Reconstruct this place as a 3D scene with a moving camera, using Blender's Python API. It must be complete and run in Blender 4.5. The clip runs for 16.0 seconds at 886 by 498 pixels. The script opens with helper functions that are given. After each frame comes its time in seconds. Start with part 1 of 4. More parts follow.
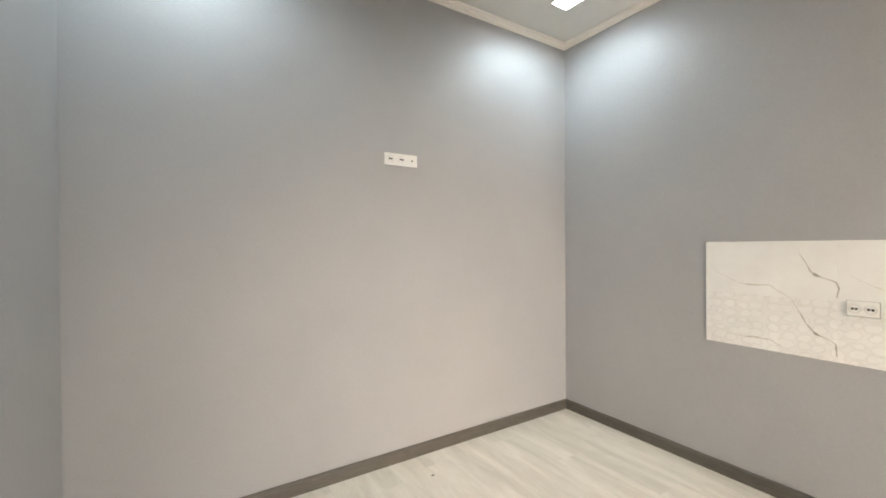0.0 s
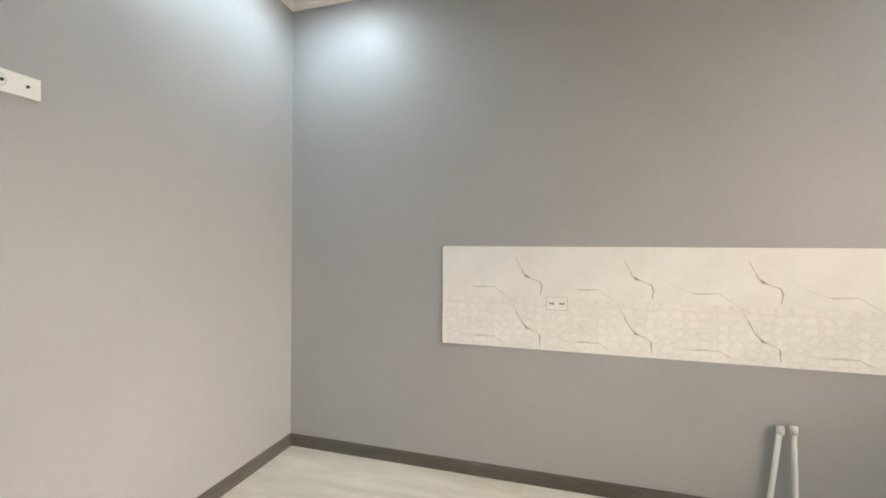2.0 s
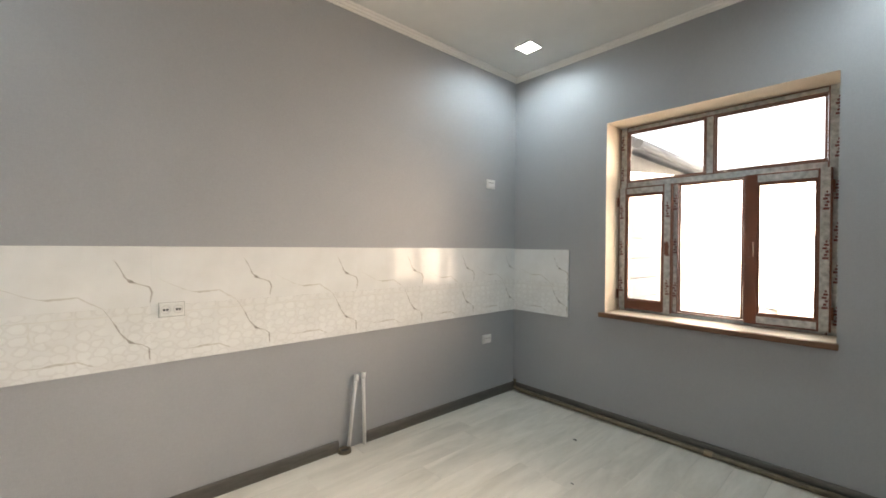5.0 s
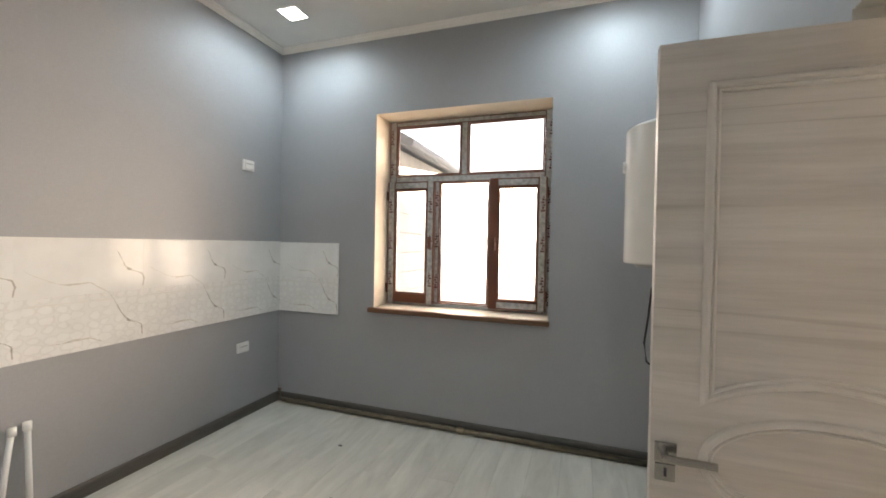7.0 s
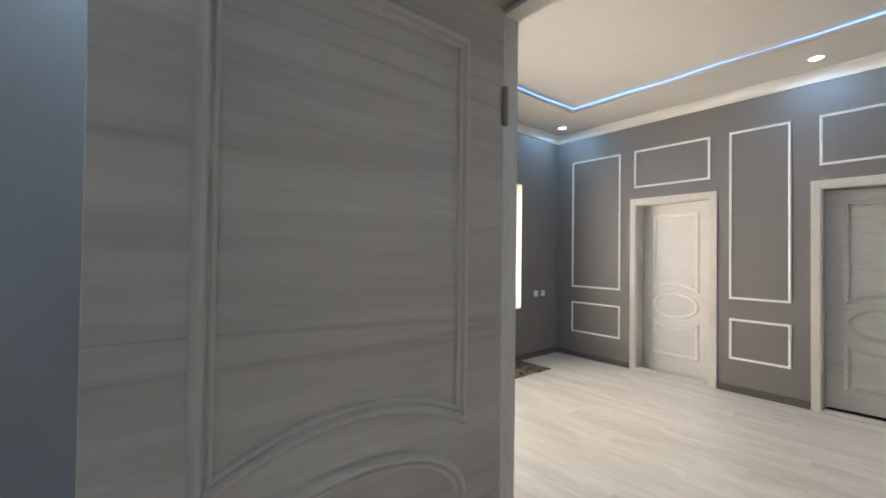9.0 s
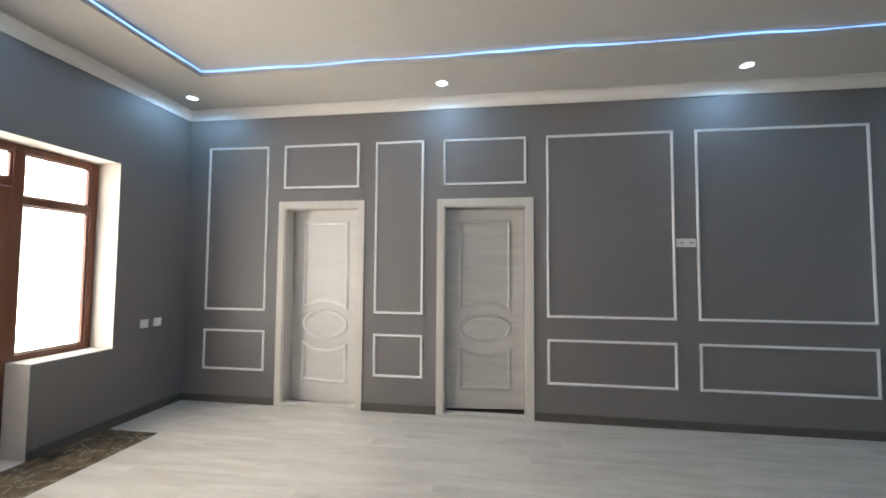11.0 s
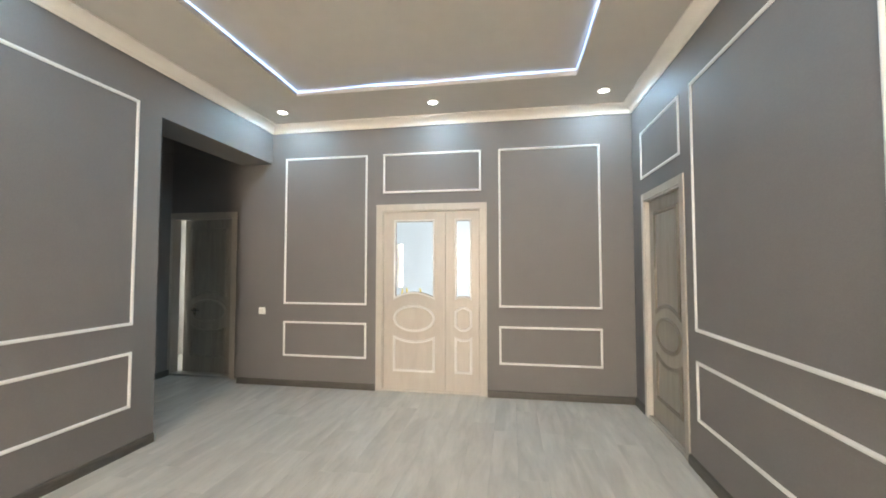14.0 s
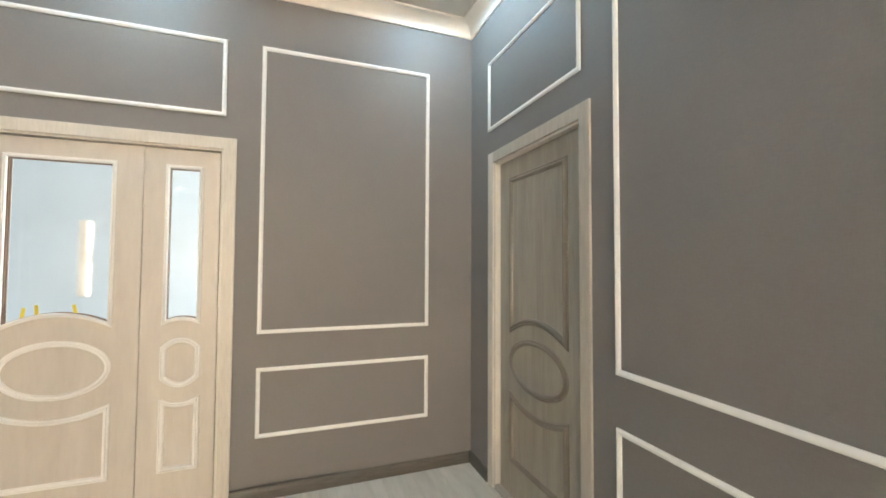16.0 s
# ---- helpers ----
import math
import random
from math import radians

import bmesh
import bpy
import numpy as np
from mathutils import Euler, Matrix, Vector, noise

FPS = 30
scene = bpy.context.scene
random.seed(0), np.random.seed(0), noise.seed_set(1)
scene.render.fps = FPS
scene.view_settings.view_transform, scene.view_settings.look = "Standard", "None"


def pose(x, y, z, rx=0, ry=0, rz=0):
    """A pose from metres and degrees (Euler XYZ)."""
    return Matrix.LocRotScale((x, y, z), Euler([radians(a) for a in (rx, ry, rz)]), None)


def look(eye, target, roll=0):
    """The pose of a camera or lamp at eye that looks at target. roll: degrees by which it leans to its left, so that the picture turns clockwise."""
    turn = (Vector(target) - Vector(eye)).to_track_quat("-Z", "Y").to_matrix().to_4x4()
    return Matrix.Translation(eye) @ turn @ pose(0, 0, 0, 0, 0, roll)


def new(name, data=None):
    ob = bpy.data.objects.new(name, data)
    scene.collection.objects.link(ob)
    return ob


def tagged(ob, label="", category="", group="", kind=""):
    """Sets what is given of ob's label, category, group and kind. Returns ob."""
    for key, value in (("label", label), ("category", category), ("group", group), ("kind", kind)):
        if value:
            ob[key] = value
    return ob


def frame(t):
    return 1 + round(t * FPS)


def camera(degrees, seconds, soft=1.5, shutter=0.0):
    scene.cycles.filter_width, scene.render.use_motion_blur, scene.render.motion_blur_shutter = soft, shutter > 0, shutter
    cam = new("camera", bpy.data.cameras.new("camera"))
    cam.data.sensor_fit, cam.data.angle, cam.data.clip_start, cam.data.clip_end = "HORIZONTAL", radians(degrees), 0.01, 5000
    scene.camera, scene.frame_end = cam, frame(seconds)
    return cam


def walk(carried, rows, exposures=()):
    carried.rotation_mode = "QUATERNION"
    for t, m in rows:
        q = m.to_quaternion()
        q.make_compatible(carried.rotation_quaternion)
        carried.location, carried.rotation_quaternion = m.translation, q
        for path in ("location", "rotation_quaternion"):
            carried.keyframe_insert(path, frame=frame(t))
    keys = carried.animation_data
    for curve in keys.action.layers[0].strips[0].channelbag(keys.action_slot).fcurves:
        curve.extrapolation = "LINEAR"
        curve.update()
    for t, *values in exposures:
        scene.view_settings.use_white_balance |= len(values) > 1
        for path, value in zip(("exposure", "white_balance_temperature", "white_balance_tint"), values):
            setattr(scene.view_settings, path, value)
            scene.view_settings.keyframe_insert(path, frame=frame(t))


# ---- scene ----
cam = camera(95.4, 16.0, 1.8)
PATH = [
    (0, (0.015, -0.234, 1.405), (1.084, 1.456, 1.392), -0.4),
    (0.5, (0.113, -0.148, 1.415), (1.296, 1.464, 1.404), -0.2),
    (1, (0.194, -0.023, 1.411), (1.668, 1.328, 1.391), -0.1),
    (1.5, (0.3, 0.095, 1.41), (2.038, 1.085, 1.398), 0.4),
    (2, (0.304, 0.317, 1.41), (2.227, 0.868, 1.404), 0.4),
    (2.5, (0.255, 0.49, 1.416), (2.248, 0.653, 1.411), 0.7),
    (3, (0.25, 0.62, 1.424), (2.232, 0.355, 1.410), 0.75),
    (3.5, (0.252, 0.687, 1.437), (2.137, 0.019, 1.419), 0.7),
    (4, (0.224, 0.687, 1.433), (1.975, -0.281, 1.422), 0.7),
    (6.5, (0.198, 0.49, 1.44), (1.176, -1.254, 1.411), 0.8),
    (7, (0.21, 0.361, 1.425), (0.862, -1.53, 1.401), 1.1),
    (7.5, (0.181, 0.231, 1.418), (0.421, -1.754, 1.399), 1.25),
    (8, (0.15, 0.074, 1.418), (-0.095, -1.911, 1.404), 1.4),
    (8.5, (0.103, -0.073, 1.39), (-0.717, -1.897, 1.413), 1.1),
    (8.7, (0.062, -0.127, 1.376), (-0.964, -1.843, 1.408), 0.9),
    (9.4, (-0.215, -0.43, 1.385), (-1.69, -1.78, 1.41), 0.6),
    (10.1, (-0.64, -0.52, 1.39), (-2.38, -1.5, 1.45), 0.4),
    (10.8, (-0.997, -0.393, 1.399), (-2.927, -0.911, 1.494), 0.3),
    (11, (-1.087, -0.381, 1.406), (-3.064, -0.666, 1.506), 0.4),
    (11.5, (-1.285, -0.348, 1.429), (-3.243, 0.048, 1.522), 0.4),
    (12, (-1.442, -0.378, 1.437), (-3.084, 0.759, 1.537), 0.3),
    (12.5, (-1.652, -0.322, 1.431), (-2.846, 1.28, 1.526), 0.2),
    (13, (-1.872, -0.263, 1.431), (-2.707, 1.552, 1.525), 0.1),
    (13.5, (-2.049, -0.154, 1.431), (-2.624, 1.76, 1.522), 0.1),
    (14, (-2.163, 0.123, 1.407), (-2.497, 2.093, 1.492), 0.0),
    (14.5, (-2.2, 0.517, 1.408), (-2.302, 2.513, 1.486), 0.0),
    (15, (-2.225, 0.964, 1.414), (-2.085, 2.957, 1.49), 0.1),
    (15.5, (-2.161, 1.441, 1.416), (-1.738, 3.395, 1.48), 0.1),
    (16, (-2.081, 1.921, 1.384), (-1.401, 3.801, 1.455), 0.3),
]
EXPOSURES = [(0.0, 0.81, 7200, 12), (2.5, 0.71, 7000, 11), (3.0, 0.73, 7000, 11), (4.0, 0.62, 7050, 11), (6.5, 0.58, 7100, 13), (7.0, 0.56, 7050, 13), (7.5, 0.49, 6950, 13), (8.0, 0.14, 6350, 9), (8.5, -0.17, 5950, 8),
             (8.7, -0.22, 5850, 8), (11.0, -0.25, 5600, 7), (11.5, 0.08, 5850, 6), (12.0, 0.36, 6080, 5), (12.5, 0.69, 6320, 7), (13.0, 0.8, 6550, 9), (14.0, 0.92, 6900, 10), (15.0, 0.94, 7050, 9), (16.0, 0.88, 7300, 9)]
walk(cam, [(t, look(eye, target, roll)) for t, eye, target, roll in PATH], EXPOSURES)

# ---- light: sky, sun, daylight in the openings, ceiling lamps ----
KX0, KX1, KY0, KY1, KZ = -0.46, 2.775, -2.587, 2.15, 3.13      # kitchen
HX0, HX1, HY0, HY1, HZ = -5.02, -0.91, -3.768, 4.565, 3.10     # hall
LEDX0, LEDX1, LEDY0, LEDY1, LEDTOP = -4.26, -1.58, -3.03, 3.78, 3.165
SPOT_HALL, SPOT_KITCHEN = 17.0, 32.0
COOL, COOL_K = (0.43, 0.72, 1.0), (0.65, 0.86, 1.0)

world = bpy.data.worlds.new("sky")
scene.world = world
world.use_nodes = True
sky = world.node_tree.nodes.new("ShaderNodeTexSky")
sky.sky_type, sky.sun_disc = "NISHITA", False
sky.sun_elevation, sky.sun_rotation = radians(46), radians(-20.6)
sky.dust_density = 6.0
world.node_tree.nodes["Background"].inputs["Strength"].default_value = 0.15
haze = world.node_tree.nodes.new("ShaderNodeHueSaturation")
haze.inputs["Saturation"].default_value, haze.inputs["Value"].default_value = 0.25, 3.6
world.node_tree.links.new(sky.outputs[0], haze.inputs["Color"])
world.node_tree.links.new(haze.outputs[0], world.node_tree.nodes["Background"].inputs["Color"])

sun = new("sun", bpy.data.lights.new("sun", "SUN"))
sun.data.energy, sun.data.angle, sun.data.color = 4.5, radians(0.5), (1.0, 0.93, 0.84)
sun.matrix_world = look((-3, 8, 9), (0, 0, 0))


def daylight(name, eye, target, wide, high, watts, color, spread=180):
    lamp = new(name, bpy.data.lights.new(name, "AREA"))
    lamp.data.shape, lamp.data.size, lamp.data.size_y = "RECTANGLE", wide, high
    lamp.data.energy, lamp.data.color = watts, color
    lamp.data.spread = radians(spread)
    lamp.matrix_world = look(eye, target)
    return lamp


daylight("kitchen_window_daylight", (1.125, -2.96, 1.68), (1.195, -2.02, 1.35), 1.3, 1.45, 17.5, (1.0, 0.90, 0.80), 63)
daylight("kitchen_window_side_daylight", (1.125, -2.965, 1.68), (1.725, -2.215, 1.63), 1.3, 1.45, 10.0, (1.0, 0.82, 0.65), 84)
daylight("hall_window_daylight", (-2.945, -4.11, 1.17), (-2.945, 0, 1.0), 2.62, 2.4, 195, (1.0, 0.82, 0.63), 165)
daylight("veranda_daylight", (-0.93, 6.0, 1.5), (-3.1, 6.0, 1.4), 1.6, 1.8, 52, (0.80, 0.92, 1.0))
daylight("side_room_daylight", (-6.6, 6.9, 1.6), (-6.4, 4.8, 1.4), 1.2, 1.2, 5, (0.58, 0.82, 1.0))

# ---- materials ----


def nodes_of(name):
    m = bpy.data.materials.new(name)
    m.use_nodes = True
    nt = m.node_tree
    return m, nt, nt.nodes["Principled BSDF"]


def ramp(nt, source, stops):
    r = nt.nodes.new("ShaderNodeValToRGB")
    while len(r.color_ramp.elements) < len(stops):
        r.color_ramp.elements.new(0.5)
    for e, (pos, col) in zip(r.color_ramp.elements, stops):
        e.position, e.color = pos, (*col, 1)
    nt.links.new(source, r.inputs[0])
    return r.outputs[0]


def coords(nt, scale, random_shift=0.0, space="Object"):
    tc, mp = nt.nodes.new("ShaderNodeTexCoord"), nt.nodes.new("ShaderNodeMapping")
    mp.inputs["Scale"].default_value = scale
    nt.links.new(tc.outputs[space], mp.inputs["Vector"])
    if random_shift:
        info, mul = nt.nodes.new("ShaderNodeObjectInfo"), nt.nodes.new("ShaderNodeMath")
        mul.operation, mul.inputs[1].default_value = "MULTIPLY", random_shift
        nt.links.new(info.outputs["Random"], mul.inputs[0])
        nt.links.new(mul.outputs[0], mp.inputs["Location"])
    return mp.outputs[0]


def noise_tex(nt, vec, scale, detail=4.0, rough=0.55, distortion=0.0):
    n = nt.nodes.new("ShaderNodeTexNoise")
    n.inputs["Scale"].default_value, n.inputs["Detail"].default_value = scale, detail
    n.inputs["Roughness"].default_value, n.inputs["Distortion"].default_value = rough, distortion
    nt.links.new(vec, n.inputs["Vector"])
    return n.outputs[0]


def mixed(nt, kind, fac, a, b):
    m = nt.nodes.new("ShaderNodeMix")
    m.data_type, m.blend_type = "RGBA", kind
    m.inputs[0].default_value = fac
    nt.links.new(a, m.inputs[6])
    nt.links.new(b, m.inputs[7])
    return m.outputs[2]


def bumped(nt, bsdf, height, strength, distance=0.002):
    b = nt.nodes.new("ShaderNodeBump")
    b.inputs["Strength"].default_value, b.inputs["Distance"].default_value = strength, distance
    nt.links.new(height, b.inputs["Height"])
    nt.links.new(b.outputs[0], bsdf.inputs["Normal"])


def shade(c, k):
    return tuple(min(1.0, v * k) for v in c)


def plain(name, color, rough=0.5, metal=0.0, vary=0.06, scale=6.0, bump=0.0, bump_scale=180.0):
    m, nt, b = nodes_of(name)
    b.inputs["Roughness"].default_value, b.inputs["Metallic"].default_value = rough, metal
    v = coords(nt, (1, 1, 1))
    big = ramp(nt, noise_tex(nt, v, scale), [(0.3, shade(color, 1 - vary)), (0.7, shade(color, 1 + vary))])
    nt.links.new(big, b.inputs["Base Color"])
    if bump:
        bumped(nt, b, noise_tex(nt, v, bump_scale, 3), bump)
    return m


def wallpaper(name, color, weave, rough=0.5):
    """Vinyl wallpaper with a fine woven relief and faint cloudiness."""
    m, nt, b = nodes_of(name)
    b.inputs["Roughness"].default_value = rough
    v = coords(nt, (1, 1, 1))
    cloud = ramp(nt, noise_tex(nt, v, 1.3, 3), [(0.3, shade(color, 0.965)), (0.7, shade(color, 1.035))])
    fine = ramp(nt, noise_tex(nt, coords(nt, (60, 60, 400)), weave, 2), [(0.3, (0.93, 0.93, 0.93)), (0.7, (1.0, 1.0, 1.0))])
    fine2 = ramp(nt, noise_tex(nt, coords(nt, (420, 420, 50)), weave, 2), [(0.3, (0.94, 0.94, 0.94)), (0.7, (1.0, 1.0, 1.0))])
    nt.links.new(mixed(nt, "MULTIPLY", 1.0, mixed(nt, "MULTIPLY", 1.0, cloud, fine), fine2), b.inputs["Base Color"])
    bumped(nt, b, mixed(nt, "ADD", 0.5, fine, fine2), 0.35, 0.0012)
    return m


def wood(name, light, dark, stretch, rough=0.45, shift=0.0, contrast=1.0, bump=0.15, streaks=0.6, lines=0.0):
    """Printed wood grain, drawn out along the axis that stretch makes small."""
    m, nt, b = nodes_of(name)
    b.inputs["Roughness"].default_value = rough
    v = coords(nt, stretch, shift)
    broad = noise_tex(nt, v, 1.6, 5, 0.6, 0.6)
    fine = noise_tex(nt, v, 9.0, 6, 0.7, 0.3)
    lo, hi = 0.5 - 0.2 / contrast, 0.5 + 0.2 / contrast
    base = ramp(nt, broad, [(lo, dark), (hi, light)])
    streak = ramp(nt, fine, [(0.34, (0.80, 0.79, 0.77)), (0.56, (1.0, 1.0, 1.0))])
    grain = mixed(nt, "MULTIPLY", streaks, base, streak)
    if lines:
        far = coords(nt, tuple(k * (0.45 if k < 2 else 1.0) for k in stretch), shift)
        sparse = ramp(nt, noise_tex(nt, far, 1.3, 2, 0.45), [(0.0, (1, 1, 1)), (0.585, (1, 1, 1)), (0.605, (0.70, 0.66, 0.62)), (0.612, (0.96, 0.95, 0.94)), (0.66, (1, 1, 1))])
        grain = mixed(nt, "MULTIPLY", lines, grain, sparse)
    nt.links.new(grain, b.inputs["Base Color"])
    if bump:
        bumped(nt, b, fine, bump, 0.001)
    return m


def glowing(name, color, strength):
    m, nt, b = nodes_of(name)
    b.inputs["Base Color"].default_value = (*color, 1)
    b.inputs["Emission Color"].default_value = (*color, 1)
    b.inputs["Emission Strength"].default_value = strength
    return m


def glass(name, color, rough=0.0):
    m, nt, b = nodes_of(name)
    b.inputs["Base Color"].default_value = (*color, 1)
    b.inputs["Transmission Weight"].default_value = 1.0
    b.inputs["Roughness"].default_value, b.inputs["IOR"].default_value = rough, 1.1
    return m


M_KWALL = wallpaper("grey_wallpaper_kitchen", (0.40, 0.40, 0.41), 1.0)
M_HWALL = wallpaper("taupe_wallpaper_hall", (0.222, 0.208, 0.20), 1.0, 0.6)
M_CORE = plain("plaster", (0.62, 0.60, 0.56), 0.9, bump=0.2)
M_VERANDA = plain("pale_blue_limewash", (0.72, 0.765, 0.81), 0.9, vary=0.06, scale=2)
M_REVEAL = plain("cream_plaster_reveal", (0.78, 0.68, 0.55), 0.85, vary=0.05, bump=0.25, bump_scale=60)
M_REVEAL_H = plain("white_plaster_reveal", (0.80, 0.75, 0.68), 0.85, vary=0.05, bump=0.25, bump_scale=60)
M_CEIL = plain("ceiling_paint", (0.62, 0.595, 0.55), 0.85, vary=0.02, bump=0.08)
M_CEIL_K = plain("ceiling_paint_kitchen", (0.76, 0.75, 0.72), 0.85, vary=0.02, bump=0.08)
M_CORNICE = plain("white_foam_cornice", (0.88, 0.85, 0.80), 0.7, vary=0.02, bump=0.1)
M_TRIM = plain("white_polyurethane_moulding", (0.85, 0.84, 0.82), 0.5, vary=0.02)
M_BASE = wood("grey_oak_baseboard", (0.125, 0.112, 0.095), (0.085, 0.075, 0.063), (6, 6, 60), 0.4)
M_PLANK = wood("whitewashed_oak_laminate", (0.81, 0.765, 0.685), (0.62, 0.585, 0.515), (4.5, 0.8, 4.5), 0.2, 40.0, 1.05, 0.03, 0.28)
M_UNDER = plain("dark_underlay", (0.16, 0.15, 0.13), 0.9)
M_DOOR_H = wood("ash_grey_door_film", (0.64, 0.585, 0.535), (0.41, 0.37, 0.33), (0.35, 12, 6), 0.38, 9.0, 0.75, 0.08, 0.45, 0.55)
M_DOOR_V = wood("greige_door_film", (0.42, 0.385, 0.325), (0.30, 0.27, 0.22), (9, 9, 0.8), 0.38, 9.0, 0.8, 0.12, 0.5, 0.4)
M_DOOR_C = wood("cream_ash_door_film", (0.66, 0.60, 0.535), (0.565, 0.505, 0.445), (5, 5, 0.9), 0.38, 9.0, 0.7, 0.05, 0.2)
# one ash film twice: paler with window light in it, greyer with shade
M_DOOR_W = wood("lit_ash_door_film", (0.69, 0.665, 0.63), (0.63, 0.605, 0.57), (1.0, 12, 9), 0.38, 9.0, 0.8, 0.06, 0.2)
M_DOOR_G = wood("shaded_ash_door_film", (0.62, 0.60, 0.56), (0.50, 0.48, 0.445), (0.8, 12, 7), 0.38, 9.0, 0.8, 0.06, 0.4, 0.3)
M_RAISED = plain("cream_raised_moulding", (0.85, 0.82, 0.785), 0.4, vary=0.02)
# darker than the leaf: the groove shadows of the relief are in this colour
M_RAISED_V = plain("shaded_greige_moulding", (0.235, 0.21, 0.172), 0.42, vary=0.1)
M_RAISED_G = plain("grey_raised_moulding", (0.585, 0.54, 0.49), 0.38, vary=0.05)
# whitened by the window light that falls on the first west door
M_RAISED_W = plain("lit_raised_moulding", (0.87, 0.85, 0.81), 0.4, vary=0.02)
M_CASING = wood("pale_ash_casing", (0.72, 0.68, 0.62), (0.65, 0.61, 0.55), (14, 14, 1.2), 0.4, 5.0, 0.8)
# the ash casing again, with shade put into its colour
M_CASING_SHADE = wood("shaded_ash_casing", (0.52, 0.48, 0.415), (0.44, 0.40, 0.345), (14, 14, 1.2), 0.4, 5.0, 0.8)
M_CASING_C = wood("cream_ash_casing", (0.68, 0.625, 0.555), (0.61, 0.56, 0.495), (14, 14, 1.2), 0.4, 5.0, 0.8)
M_CHROME = plain("satin_nickel", (0.44, 0.42, 0.39), 0.24, 1.0, 0.03)
M_STEEL = plain("bronzed_hinge", (0.33, 0.26, 0.18), 0.4, 0.9, 0.1)
M_PVC = plain("white_plastic", (0.82, 0.81, 0.78), 0.35, vary=0.02)
M_DARK = plain("dark_socket_hole", (0.03, 0.03, 0.03), 0.6)
M_GREYP = plain("grey_plastic", (0.40, 0.39, 0.37), 0.4)
# white plastic with the shade of the socket recess in its colour
M_INSERT = plain("shaded_white_plastic", (0.66, 0.65, 0.62), 0.4)
M_LED = glowing("led_tape_light", (0.30, 0.52, 1.0), 2.6)
M_SPOTGLOW = glowing("lamp_diffuser_light", (0.93, 0.97, 1.0), 14.0)
M_GLASS = glass("clear_glass", (1, 1, 1))
M_FROST = glass("frosted_glass", (0.93, 0.96, 1.0), 0.15)
M_FROST.node_tree.nodes["Principled BSDF"].inputs["Coat Weight"].default_value = 1.0
M_FROST.node_tree.nodes["Principled BSDF"].inputs["Coat Roughness"].default_value = 0.02
M_ENAMEL = plain("white_enamel", (0.83, 0.81, 0.77), 0.25, vary=0.02)
M_BROWN = plain("mahogany_pvc", (0.145, 0.045, 0.022), 0.35, vary=0.12)
M_BROWN_H = wood("mahogany_pvc_wood", (0.20, 0.075, 0.035), (0.12, 0.04, 0.018), (20, 20, 1.5), 0.35)
M_SILL = wood("brown_laminate_sill", (0.20, 0.095, 0.045), (0.13, 0.055, 0.025), (1.5, 18, 18), 0.4)
M_FILM = plain("grey_protective_film", (0.43, 0.43, 0.42), 0.4, vary=0.35, scale=35, bump=0.4, bump_scale=40)
M_INK = plain("dark_red_film_print", (0.14, 0.03, 0.025), 0.5)
M_RUBBER = plain("black_gasket", (0.03, 0.022, 0.02), 0.6)
M_PIPE = plain("white_polypropylene_pipe", (0.80, 0.79, 0.76), 0.4, vary=0.03)
M_IRON = plain("dark_painted_steel_pipe", (0.17, 0.135, 0.09), 0.35, 0.4, 0.3, 18)
M_YELLOW = plain("yellow_tape", (0.80, 0.62, 0.08), 0.5)

# ---- mesh helpers ----


def part(name, bm, material, parent=None, label="", smooth=False):
    """Links a bmesh as one mesh object, under a thing or part if there is one."""
    me = bpy.data.meshes.new(name)
    bm.normal_update()
    bm.to_mesh(me)
    bm.free()
    me.materials.append(material)
    if smooth:
        for p in me.polygons:
            p.use_smooth = True
    ob = new(name, me)
    if parent is not None:
        ob.parent = parent
    if label:
        tagged(ob, label)
    return ob


def thing(name, label, category, m=None, group="", kind=""):
    ob = new(name)
    ob.empty_display_size = 0.1
    if m is not None:
        ob.matrix_world = m
    return tagged(ob, label, category, group, kind)


def add_box(bm, lo, hi, bevel=0.0):
    made = bmesh.ops.create_cube(bm, size=1.0)["verts"]
    for v in made:
        v.co = Vector([lo[i] + (v.co[i] + 0.5) * (hi[i] - lo[i]) for i in range(3)])
    if bevel:
        edges = list({e for v in made for e in v.link_edges})
        bmesh.ops.bevel(bm, geom=edges, offset=bevel, segments=2, affect="EDGES", profile=0.6)
    return bm


def box(lo, hi, bevel=0.0):
    return add_box(bmesh.new(), [min(a, b) for a, b in zip(lo, hi)], [max(a, b) for a, b in zip(lo, hi)], bevel)


def sweep(bm, pts, profile, up, closed=True):
    """Runs a profile of (across, along up) along points that lie in a plane with normal up, with mitred corners."""
    up, pts, n = Vector(up).normalized(), [Vector(p) for p in pts], len(pts)
    rings = []
    for i, p in enumerate(pts):
        a = (p - pts[i - 1]).normalized() if (closed or i) else None
        b = (pts[(i + 1) % n] - p).normalized() if (closed or i < n - 1) else None
        a, b = a or b, b or a
        side_a, side_b = up.cross(a), up.cross(b)
        mid = (side_a + side_b).normalized()
        mid /= max(0.3, mid.dot(side_a))
        rings.append([bm.verts.new(p + mid * u + up * w) for u, w in profile])
    k = len(profile)
    for i in range(n if closed else n - 1):
        r, q = rings[i], rings[(i + 1) % n]
        for j in range(k):
            bm.faces.new((r[j], r[(j + 1) % k], q[(j + 1) % k], q[j]))
    if not closed:
        bm.faces.new(rings[0][::-1])
        bm.faces.new(rings[-1])
    return bm


